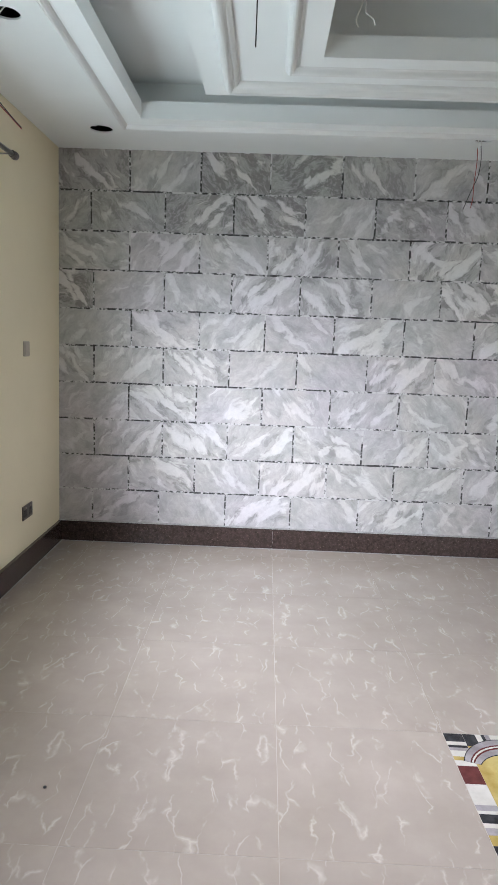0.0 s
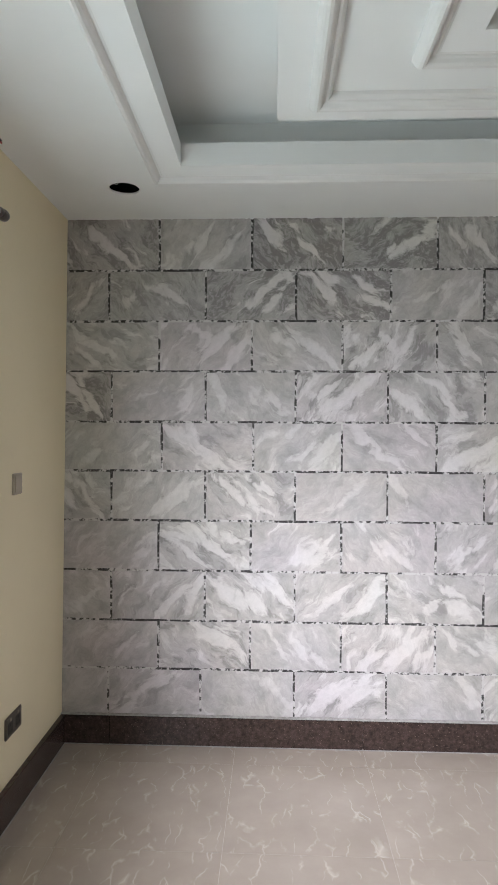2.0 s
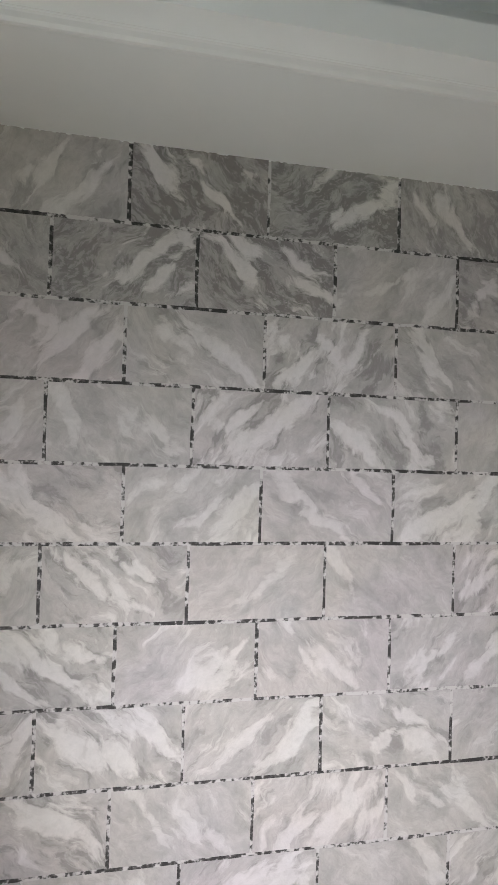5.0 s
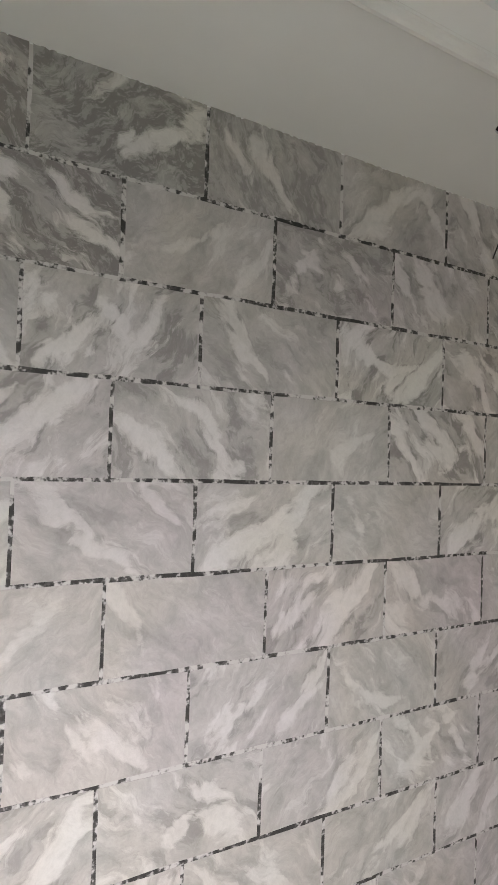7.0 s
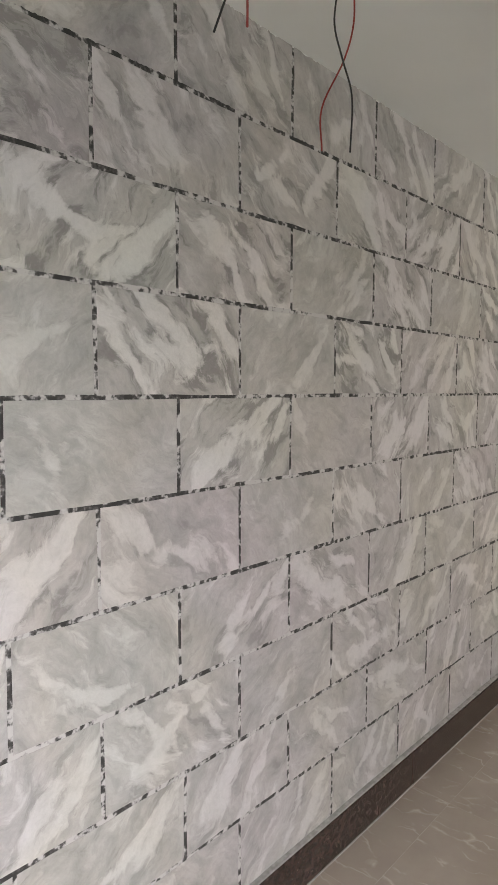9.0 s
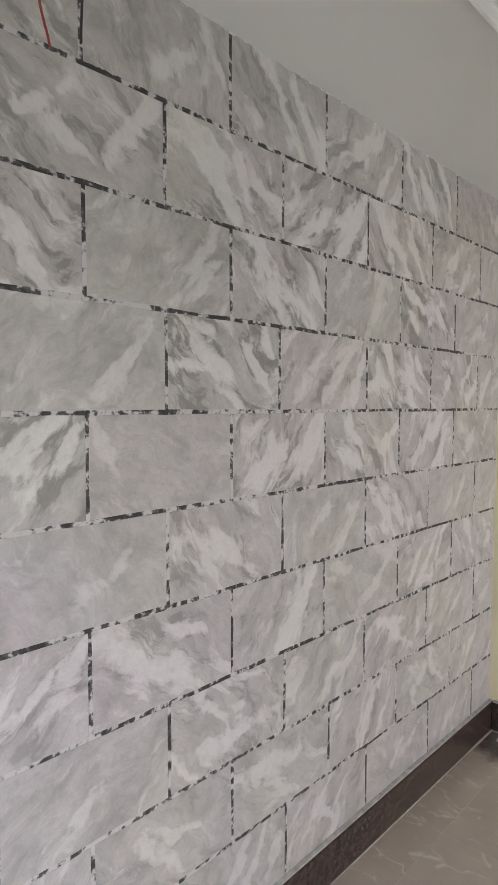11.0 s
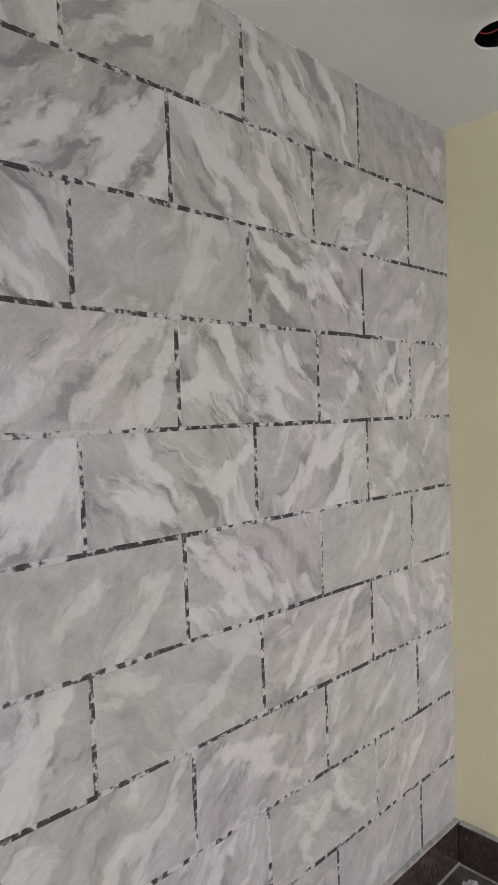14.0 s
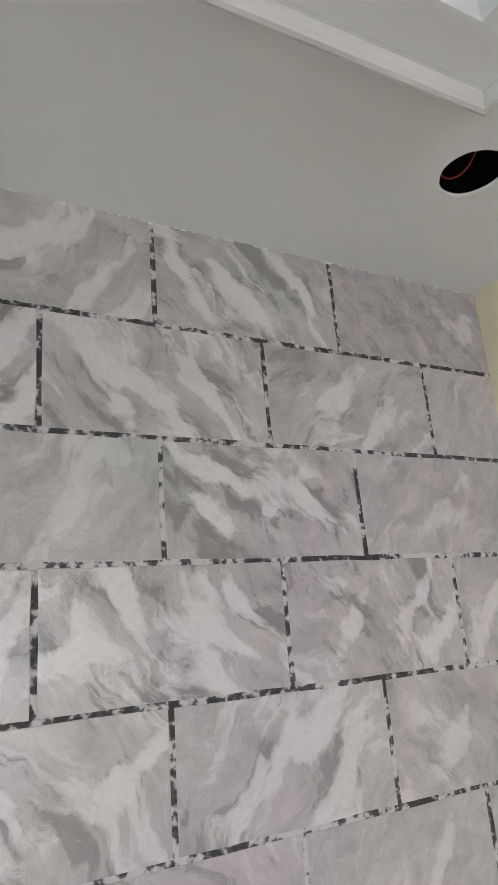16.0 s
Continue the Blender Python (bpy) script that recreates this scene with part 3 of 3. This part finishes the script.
# each block: lean of its grain (b: falling to the right, f: rising), boldness 0 to 9, d: a dark one, D: darker; then its broad strokes:
# lean (b, f; B, F: steep; h: level), how far across and up, length, width; a dot before a dark stroke
BLOCKS = ["b8d:b5342,b3622 f5:f4533,F7432 b9D:B2643,B4722,b6332 f9D:f7553,f5332,.b3343 b6d:B1742,b4432,.B6652 f5:f4563,B8542,f6722 b7:B3653,b6422,B7742 b5:f5433,B8532 b7:B4663,B7432 f6:f4553,f6722,F7342 b8:B1642,b4343,.b5752,B7632 b4d:F8532",
          "f5d:F5542 b5d:b4622,b6432,F2422 f8D:F6643,F7432,B8822 b9D:B3554,.B2332,b7622,b8332 f3:F8432,f4532 b6d:B6632,b3542,F2442 b6:B1652,b4433,b3622 b7:F7532,F8742,b4322,f2432 b8:B2753,B4353,b7532 f9:F7554,f3332,F9342 b8:B2553,b4342,B6552 f6:F4543,F6332 f2",
          "b6:b3542,b2332 f5:f6643,h4722,F8432 b5:b7342,b5532,b3622 f8:F6553,f2332,.F8332,b4622 b5:B2642,b3332 f9:f7453,f5332,b3542 b9:B3552,B6342,b5632 f4:F7643,f7342 b9:B3653,b5443,B8532 f4:h7822,F6542 b9:b2742,B2332,b6543 f4:f5532",
          "b9d:B2643,B6342 f3:F7432 b3:B1642,b7432 f7:f4443,f6653,f3632 b7:b5642,b2343,b6332 f3:f6432 b9:B1553,b5434,b4742,B8642 f4:F7542,F6332 b9:B3654,B7532,h1422,B8732 f7:F6653,f5332,F8442 b9:B3653,b6432,b7632,h1332 b8:F7642,F3432,F8332 f5:F4642",
          "f4:f7432,f3332 b8:b4432,b2652,b5233 f5:f8553,f5332 b5:b2742,b3432,B7732,b5222 f8:f3353,f7653,f6332 b3:B2432 f9:f4553,f6643,f3332,F8532 b2:B1532 f9:f7554,f3343,F8742,b4522 b9:B3652,b3343,f8632 f8:f4453,f6732,F7432 b5:F6632,f3432",
          "b8:B4552,B2332 f5:f7553,f5332 b9:b2642,b6632,b5332 f2:f5432 b3:B1642 f9:f6564,f2432,.f8442 b5:b3543,b5332 b3:f6532 b7:B2643,b5343 f4:F7332,f4532 b7:B2542,b5343,b3722 f3:F6432 f2",
          "f3:f8633 b9:b3342,b5553,b7632,h2632 f7:f6432,F8542,f5322,h6222 b5:B3542,b5343 f7:F8732,f7343,f3432 b5:b2542,b3332,h4232 f6:F8653,F4432,f6542 b7:B2553,b5343,h6632 f7:F7553,f6332 b3:f6442,h2722 f7:F5542,F7642,F2332 b5:B3652,F7432",
          "b4:f5432 f7:f6442,F8543 b9:b3553,b7653,b5333 f7:f7342,f4532,F8642 b7:b6642,h7333,f4322 f6:F6443,F8542 b6:f4542,b3632,b7332 f4:f4432 b7:h5343,b3642 f5:F7542,f5332 f6:b3642,b5343,h4632 f4:f5432 f3:f5432",
          "f4:f6432 b9:b6553,b5742,b8332 b4:b6343,B2742 f7:f6443,f7642,f3232,F8332 b5:b3542,b6343 f6:f5442,F7532 f5:f3543,F6442 b5:b4432,h5532 b5:h3643,b4332 f6:F5553,F7332 b5:f4532,b6432 f6:f4532",
          "f3 f6:f3453,f5632 b2:b7542 f8:f3453,f6543,F7732 b4:B8542 f8:f5553,f7432 b3:F3542,f6332 f5:F5542,F7432 b4:F4552,F6542,F8432 f6:b4432 b3:f4432,f6532 f4:f5532 f2"]
STEEP = {"b": -38, "B": -57, "f": 38, "F": 57, "h": -4}
GAP = 0.0112


def block_bm(w, h, seed, ragged=False):
    """A marbled block with a wavering hand-drawn edge, barely proud of its joints."""
    bm = bmesh.new()
    pts = []
    nx, nz = (64 if ragged else 6), 3
    for k in range(nx):
        pts.append((-w / 2 + w * k / nx, -h / 2))
    for k in range(nz):
        pts.append((w / 2, -h / 2 + h * k / nz))
    for k in range(nx):
        pts.append((w / 2 - w * k / nx, h / 2))
    for k in range(nz):
        pts.append((-w / 2, h / 2 - h * k / nz))
    rng = random.Random(seed)
    low, top = [], []
    for x, z in pts:
        x, z = x + rng.uniform(-0.0018, 0.0018), z + rng.uniform(-0.0018, 0.0018)
        if ragged and z > h / 2 - 0.003:
            z -= rng.uniform(0.0, 0.0075)
        low.append(bm.verts.new((x, 0, z)))
        top.append(bm.verts.new((x * (1 - 0.003 / w), -0.0005, z * (1 - 0.003 / h))))
    bm.faces.new(top)
    for k in range(len(pts)):
        j = (k + 1) % len(pts)
        bm.faces.new((low[k], low[j], top[j], top[k]))
    return bm


for r in range(10):
    z1, z0 = LINES[r] - (GAP / 2 if r else 0), LINES[r + 1] + (GAP / 2 if r < 9 else 0)
    xs = [x + STRAY.get((r + 1, k + 1), 0.0) for k, x in enumerate(EVEN if r % 2 else ODD)]
    xs = [XW - GAP / 2] + xs + [XE + GAP / 2]
    looks = BLOCKS[r].split()
    for c, (a, b) in enumerate(zip(xs, xs[1:])):
        a, b = a + GAP / 2, b - GAP / 2
        ob = part("block", block_bm(b - a, z1 - z0, 100 * r + c, r == 0), MARBLE, wall_north)
        ob.location = ((a + b) / 2, YN - 0.0005, (z0 + z1) / 2)
        rng, look_of = random.Random(7 * r + 31 * c), looks[c]
        grain, _, strokes = look_of.partition(":")
        ob.color = ((0.75 if grain[0] == "b" else 0.25) + rng.uniform(-0.07, 0.07), int(grain[1]) / 9 * (1.0 if r < 4 else 0.9 if c > 5 else 0.75),
                    0.95 if grain.endswith("D") else 0.7 if grain.endswith("d") else rng.uniform(0.0, 0.12), 1.0)
        for k, code in enumerate(strokes.split(",") if strokes else []):
            tone = -1.0 if code[0] == "." else 1.0
            lean, across, up, far, wide = code.lstrip(".")
            ob["stroke_%d" % (k + 1)] = [(int(across) / 9 - 0.5) * (b - a), (int(up) / 9 - 0.5) * (z1 - z0), radians(STEEP[lean] + rng.uniform(-7, 7))]
            ob["reach_%d" % (k + 1)] = [0.030 * int(far), 0.0096 * int(wide), tone]

part("paint_line", box_bm(XW, XE, YN - 0.0003, YN + 0.002, ZC - 0.004, ZC), WHITE, wall_north, "white ceiling paint run over the wall's top")

# ---- floor tiles ----
nx0, nx1 = math.floor((XW - FX) / PITCH), math.ceil((XE - FX) / PITCH)
ny0, ny1 = math.floor((YS - FY) / PITCH), math.ceil((YN - FY) / PITCH)
MOSAIC = {(i, j) for i in (1, 2) for j in (-3, -4)}
for i in range(nx0, nx1):
    for j in range(ny0, ny1):
        if (i, j) in MOSAIC:
            continue
        a, b = max(XW, FX + i * PITCH) + 0.0009, min(XE, FX + (i + 1) * PITCH) - 0.0009
        c, d = max(YS, FY + j * PITCH) + 0.0009, min(YN, FY + (j + 1) * PITCH) - 0.0009
        if b - a < 0.01 or d - c < 0.01:
            continue
        tile = part("floor_tile", box_bm(-(b - a) / 2, (b - a) / 2, -(d - c) / 2, (d - c) / 2, -0.006, 0), FLOOR, floor)
        tile.location = ((a + b) / 2, (c + d) / 2, ZF)

# ---- mosaic laid into the floor ----
INK = material("mosaic_black", speckled((0.02, 0.02, 0.022), (0.05, 0.05, 0.055), 30.0), 0.2)
SLATE = material("mosaic_grey", speckled((0.26, 0.235, 0.245), (0.42, 0.385, 0.40), 14.0), 0.2)
IVORY = material("mosaic_ivory", speckled((0.58, 0.55, 0.50), (0.70, 0.67, 0.62), 14.0), 0.2)
WINE = material("mosaic_burgundy", speckled((0.10, 0.025, 0.025), (0.15, 0.04, 0.038), 25.0), 0.2)
GOLD = material("mosaic_gold", speckled((0.42, 0.30, 0.08), (0.58, 0.45, 0.17), 12.0), 0.2)
MX0, MY1, MSIZE = FX + PITCH, FY - 2 * PITCH, 2 * PITCH


def mosaic_piece(u0, u1, v0, v1, mat):
    """A piece of the inlay; u runs from the west edge, v from the north edge."""
    ob = part("mosaic_piece", box_bm(MX0 + u0 + 0.0006, MX0 + u1 - 0.0006, MY1 - v1 + 0.0006, MY1 - v0 - 0.0006, ZF - 0.006, ZF), mat, floor)
    return ob


def mosaic():
    lo, hi = 0.001, MSIZE - 0.001
    edge = 0.075
    order = [(INK, 0.05), (IVORY, 0.022), (INK, 0.014), (SLATE, 0.018), (IVORY, 0.035), (GOLD, 0.022), (IVORY, 0.03), (WINE, 0.095), (IVORY, 0.10), (SLATE, 0.026), (IVORY, 0.015), (INK, 0.04), (IVORY, 0.02), (SLATE, 0.03), (GOLD, 0.042)]
    for side in range(4):
        at, k = lo if side in (0, 2) else edge, 0
        end = hi if side in (0, 2) else hi - edge
        while at < end - 1e-4:
            mat, w = order[k % len(order)]
            b = min(end, at + w)
            if side == 0:
                mosaic_piece(lo, edge, at, b, mat)
            elif side == 2:
                mosaic_piece(hi - edge, hi, at, b, mat)
            elif side == 1:
                mosaic_piece(at, b, lo, edge, mat)
            else:
                mosaic_piece(at, b, hi - edge, hi, mat)
            at, k = b, k + 1
    mosaic_piece(edge, hi - edge, edge, hi - edge, GOLD)
    # scrolls of grey, edged in black, over each corner
    c = MSIZE / 2
    for sx in (-1, 1):
        for sy in (-1, 1):
            for wide, lift, mat in ((0.135, 0.0008, INK), (0.122, 0.0014, SLATE), (0.035, 0.002, WINE), (0.012, 0.0026, IVORY)):
                bm = bmesh.new()
                prev = None
                for k in range(48):
                    a = k / 47
                    ang = 0.3 + a * 7.0
                    r = 0.2 - 0.14 * a
                    w = wide * (0.35 + 0.65 * math.sin(math.pi * min(1.0, a * 1.15 + 0.05)) ** 0.7)
                    pts = []
                    for rr in (r - w / 2, r + w / 2):
                        x, y = 0.50 + rr * math.cos(ang), 0.50 + rr * math.sin(ang)
                        pts.append(bm.verts.new((MX0 + c + sx * x * 0.85, MY1 - c + sy * y * 0.85, ZF + lift)))
                    if prev:
                        bm.faces.new((prev[0], prev[1], pts[1], pts[0]))
                    prev = pts
                part("mosaic_scroll", bm, mat, floor)


mosaic()


# ---- things on the cream wall ----
def plate_on_west(name, y, z, wide, high, label, category, mat=PLATE):
    base = tagged(new(name), label, category)
    base.matrix_world = Matrix.Translation((west_x(z), y, z)) @ pose(0, 0, 0, 0, 0, 90)
    part("plate", box_bm(-wide / 2, wide / 2, -0.009, 0, -high / 2, high / 2, bevel=0.003), mat, base)
    return base


def outlet(base, x):
    """One three-pin outlet and its rocker."""
    insert = part("insert", box_bm(x - 0.024, x + 0.024, -0.0102, -0.008, -0.028, 0.02, bevel=0.001), PLATE_DARK, base)
    bm = bmesh.new()
    for a, b, c, d in ((x - 0.004, x + 0.004, 0.004, 0.014), (x - 0.016, x - 0.009, -0.018, -0.013), (x + 0.009, x + 0.016, -0.018, -0.013)):
        box(bm, a, b, -0.0108, -0.0085, c, d)
    part("pin_slots", bm, BLACK, insert)
    part("rocker", box_bm(x - 0.006, x + 0.006, -0.013, -0.008, 0.023, 0.036, bevel=0.0015), ROCKER, base)


double = plate_on_west("wall_socket", 3.92, 0.363, 0.158, 0.09, "grey double wall socket above the skirting", "socket")
tagged(double, group="wall sockets")
outlet(double, -0.038)
outlet(double, 0.038)
single = plate_on_west("wall_socket", 3.375, 2.562, 0.09, 0.09, "grey single wall socket high under the ceiling", "socket")
tagged(single, group="wall sockets")
outlet(single, 0.0)
switch = plate_on_west("light_switch", 3.932, 1.368, 0.09, 0.09, "beige light switch on the cream wall", "switch", ROCKER)
part("rocker", box_bm(-0.034, 0.034, -0.012, -0.008, -0.036, 0.036, bevel=0.002), ROCKER, switch)


def turned(bm, axis_m, rings, n=20):
    """A turned shape: rings of (along, radius) about the local z of axis_m."""
    loops = []
    for h, r in rings:
        loops.append([bm.verts.new(axis_m @ Vector((r * math.cos(2 * math.pi * k / n), r * math.sin(2 * math.pi * k / n), h))) for k in range(n)])
    for p, q in zip(loops, loops[1:]):
        for k in range(n):
            bm.faces.new((p[k], p[(k + 1) % n], q[(k + 1) % n], q[k]))
    bm.faces.new(loops[0])
    bm.faces.new(loops[-1])
    return bm


def curtain_rod():
    base = tagged(new("curtain_rod"), "bare brushed nickel curtain rod above the window", "curtain rod")
    base.location = (west_x(2.374) + 0.085, 0, 2.374)
    along = pose(0, 0, 0, -90, 0, 0)
    bm = turned(bmesh.new(), along, [(1.2, 0.0125), (3.545, 0.0125)])
    rod = smooth(part("rod", bm, STEEL, base))
    for y, turn in ((3.54, 1), (1.205, -1)):
        rings = [(0, 0.0135), (0.008, 0.019), (0.014, 0.0145), (0.024, 0.0165), (0.030, 0.0205), (0.046, 0.022), (0.058, 0.020), (0.062, 0.012)]
        bm = turned(bmesh.new(), Matrix.Translation((0, y, 0)) @ pose(0, 0, 0, -90 * turn, 0, 0), rings)
        smooth(part("finial", bm, DARK_STEEL, rod, "turned dark nickel end cap"))
    for y in (3.49, 1.4):
        bm = bmesh.new()
        box(bm, -0.085, -0.081, y - 0.011, y + 0.011, -0.065, 0.012, bevel=0.001)
        box(bm, -0.083, 0.012, y - 0.006, y + 0.006, -0.019, -0.013, bevel=0.001)
        part("bracket", bm, STEEL, base)


curtain_rod()


# ---- cables hanging from the lamp holes ----
def tube(points, r, n=8):
    """A round cable through the points, eased between them."""
    P = [Vector(p) for p in points]
    P = [2 * P[0] - P[1]] + P + [2 * P[-1] - P[-2]]
    path = []
    for k in range(1, len(P) - 2):
        for i in range(6):
            t = i / 6
            a, b, c, d = P[k - 1:k + 3]
            path.append(0.5 * (2 * b + (c - a) * t + (2 * a - 5 * b + 4 * c - d) * t * t + (3 * b - a - 3 * c + d) * t ** 3))
    path.append(P[-2])
    bm = bmesh.new()
    loops = []
    for k, p in enumerate(path):
        way = (path[min(k + 1, len(path) - 1)] - path[max(k - 1, 0)]).normalized()
        u = way.cross(Vector((0.3, 1, 0.1))).normalized()
        v = way.cross(u)
        loops.append([bm.verts.new(p + r * (math.cos(2 * math.pi * i / n) * u + math.sin(2 * math.pi * i / n) * v)) for i in range(n)])
    for a, b in zip(loops, loops[1:]):
        for i in range(n):
            bm.faces.new((a[i], a[(i + 1) % n], b[(i + 1) % n], b[i]))
    bm.faces.new(loops[0])
    bm.faces.new(loops[-1])
    return bm


def cables(label, at, strands, r=0.0022):
    """Cables of one lamp hole: each strand has a name, a material and points from the hole down."""
    base = tagged(new("hanging_cable"), label, "cable", group="cables hanging from the ceiling")
    base.location = at
    for name, mat, pts in strands:
        smooth(part(name, tube(pts, r), mat, base))
    return base


cables("red and black lamp cables with stripped pale tops", (-0.981, 2.793, ZC),
       [("pale_core", PALE, [(0.03, 0.0, 0.05), (-0.02, -0.035, 0.012), (-0.05, -0.03, -0.03), (-0.062, -0.02, -0.11)]),
        ("red_cable", RED, [(-0.062, -0.02, -0.11), (-0.082, -0.01, -0.22), (-0.058, 0.0, -0.305), (0.0, 0.01, -0.37), (0.042, 0.02, -0.415)]),
        ("pale_core", PALE, [(0.05, 0.0, 0.05), (0.012, -0.04, 0.008), (-0.022, -0.035, -0.03), (-0.035, -0.025, -0.08)]),
        ("black_cable", BLACK, [(-0.035, -0.025, -0.08), (-0.055, -0.015, -0.19), (-0.055, -0.004, -0.29), (0.0, 0.008, -0.365), (0.042, 0.018, -0.41)])])
cables("pale cable end curled inside the lamp hole", (-0.963, 4.15, ZC),
       [("pale_core", PALE, [(-0.04, 0.0, 0.1), (-0.045, -0.015, 0.03), (-0.03, -0.02, 0.012), (-0.02, 0.0, 0.05), (-0.01, 0.02, 0.1)])])
cables("crossed red and black lamp cables", (1.32, 4.15, ZC),
       [("pale_core", PALE, [(-0.01, 0.0, 0.05), (-0.036, -0.02, 0.004), (-0.038, -0.02, -0.05)]),
        ("red_cable", RED, [(-0.038, -0.02, -0.05), (-0.035, -0.02, -0.14), (-0.045, -0.03, -0.26), (-0.05, -0.05, -0.335), (-0.062, -0.062, -0.398)]),
        ("pale_core", PALE, [(0.0, 0.0, 0.05), (-0.022, -0.03, 0.004), (-0.024, -0.035, -0.04)]),
        ("black_cable", BLACK, [(-0.024, -0.035, -0.04), (-0.015, -0.03, -0.13), (-0.025, -0.025, -0.215), (-0.055, -0.025, -0.29), (-0.092, -0.01, -0.4)])])
cables("long red and black lamp cables, twisted once", (1.745, 4.15, ZC),
       [("pale_core", PALE, [(0.0, 0.0, 0.05), (-0.035, 0.015, 0.004), (-0.062, 0.034, -0.04), (-0.073, 0.039, -0.11)]),
        ("black_cable", BLACK, [(-0.073, 0.039, -0.11), (-0.08, 0.042, -0.19), (-0.058, 0.034, -0.26), (-0.022, 0.03, -0.335), (-0.022, 0.033, -0.46)]),
        ("pale_core", PALE, [(0.0, 0.0, 0.05), (-0.02, 0.01, 0.0), (-0.02, 0.03, -0.08)]),
        ("red_cable", RED, [(-0.02, 0.03, -0.08), (-0.02, 0.03, -0.17), (-0.03, 0.05, -0.25), (-0.06, 0.09, -0.355), (-0.03, 0.11, -0.44)])])
cables("short red cable with a white end inside the hole", (4.0, 4.144, ZC),
       [("pale_core", PALE, [(-0.012, -0.045, 0.1), (-0.014, -0.04, 0.05), (-0.014, -0.03, 0.03)]),
        ("red_cable", RED, [(-0.014, -0.03, 0.03), (-0.012, -0.005, 0.016), (-0.012, 0.03, 0.014), (-0.03, 0.05, 0.02), (-0.05, 0.05, 0.05)])])
cables("two dark cables hanging from the ceiling panel", (0.0, 2.2, ZC - 0.004),
       [("black_cable", BLACK, [(0.01, 0.0, 0.05), (0.008, 0.0, -0.03), (0.012, 0.004, -0.18), (0.012, 0.006, -0.342)]),
        ("grey_cable", PLATE_DARK, [(0.01, 0.0, 0.05), (0.018, 0.0, -0.03), (0.035, 0.0, -0.12), (0.055, 0.0, -0.21)])])
cables("dark cable with stripped pale ends inside the ceiling recess", (0.412, 2.83, ZC + 0.34),
       [("black_cable", BLACK, [(0.0, 0.0, 0.0), (0.006, 0.0, -0.12), (0.0, 0.0, -0.22)]),
        ("pale_core", PALE, [(0.0, 0.0, -0.22), (-0.016, 0.0, -0.265), (-0.032, 0.01, -0.31), (-0.02, 0.02, -0.33)]),
        ("pale_core", PALE, [(0.0, 0.0, -0.22), (0.004, 0.0, -0.285), (0.03, 0.0, -0.305), (0.042, 0.01, -0.325)])])



# ---- scrap in the corner ----
def scrap():
    bm = bmesh.new()
    grid = [[None] * 7 for _ in range(7)]
    for i in range(7):
        for j in range(7):
            x, y = (i - 3) * 0.008, (j - 3) * 0.005
            z = 0.010 + 0.011 * noise.noise((i * 0.9, j * 0.8, 4.2)) + 0.004 * math.sin(i * 2.1 + j)
            grid[i][j] = bm.verts.new((x + 0.003 * noise.noise((i, j, 1.5)), y + 0.003 * noise.noise((i, j, 7.5)), max(0.0006, z)))
    for i in range(6):
        for j in range(6):
            bm.faces.new((grid[i][j], grid[i + 1][j], grid[i + 1][j + 1], grid[i][j + 1]))
    bmesh.ops.solidify(bm, geom=bm.faces[:], thickness=0.0006)
    low = min(v.co.z for v in bm.verts)
    for v in bm.verts:
        v.co.z -= low
    ob = mesh_object("plastic_scrap", bm, SCRAP)
    ob.matrix_world = Matrix.Translation((4.27, 4.44, ZF)) @ pose(0, 0, 0, 0, 0, -20)
    tagged(ob, "crumpled white plastic scrap on the floor by the skirting", "litter")


scrap()


def crumb():
    bm = bmesh.new()
    bmesh.ops.create_icosphere(bm, subdivisions=2, radius=0.006)
    for v in bm.verts:
        v.co *= 1 + 0.35 * noise.noise(v.co * 130)
        v.co.z = max(-0.004, v.co.z * 0.6)
    ob = mesh_object("mortar_crumb", bm, DARK_METAL)
    ob.location = (-0.594, 1.993, ZF + 0.0038)
    tagged(ob, "small dark crumb of mortar on the stone floor", "litter")


crumb()


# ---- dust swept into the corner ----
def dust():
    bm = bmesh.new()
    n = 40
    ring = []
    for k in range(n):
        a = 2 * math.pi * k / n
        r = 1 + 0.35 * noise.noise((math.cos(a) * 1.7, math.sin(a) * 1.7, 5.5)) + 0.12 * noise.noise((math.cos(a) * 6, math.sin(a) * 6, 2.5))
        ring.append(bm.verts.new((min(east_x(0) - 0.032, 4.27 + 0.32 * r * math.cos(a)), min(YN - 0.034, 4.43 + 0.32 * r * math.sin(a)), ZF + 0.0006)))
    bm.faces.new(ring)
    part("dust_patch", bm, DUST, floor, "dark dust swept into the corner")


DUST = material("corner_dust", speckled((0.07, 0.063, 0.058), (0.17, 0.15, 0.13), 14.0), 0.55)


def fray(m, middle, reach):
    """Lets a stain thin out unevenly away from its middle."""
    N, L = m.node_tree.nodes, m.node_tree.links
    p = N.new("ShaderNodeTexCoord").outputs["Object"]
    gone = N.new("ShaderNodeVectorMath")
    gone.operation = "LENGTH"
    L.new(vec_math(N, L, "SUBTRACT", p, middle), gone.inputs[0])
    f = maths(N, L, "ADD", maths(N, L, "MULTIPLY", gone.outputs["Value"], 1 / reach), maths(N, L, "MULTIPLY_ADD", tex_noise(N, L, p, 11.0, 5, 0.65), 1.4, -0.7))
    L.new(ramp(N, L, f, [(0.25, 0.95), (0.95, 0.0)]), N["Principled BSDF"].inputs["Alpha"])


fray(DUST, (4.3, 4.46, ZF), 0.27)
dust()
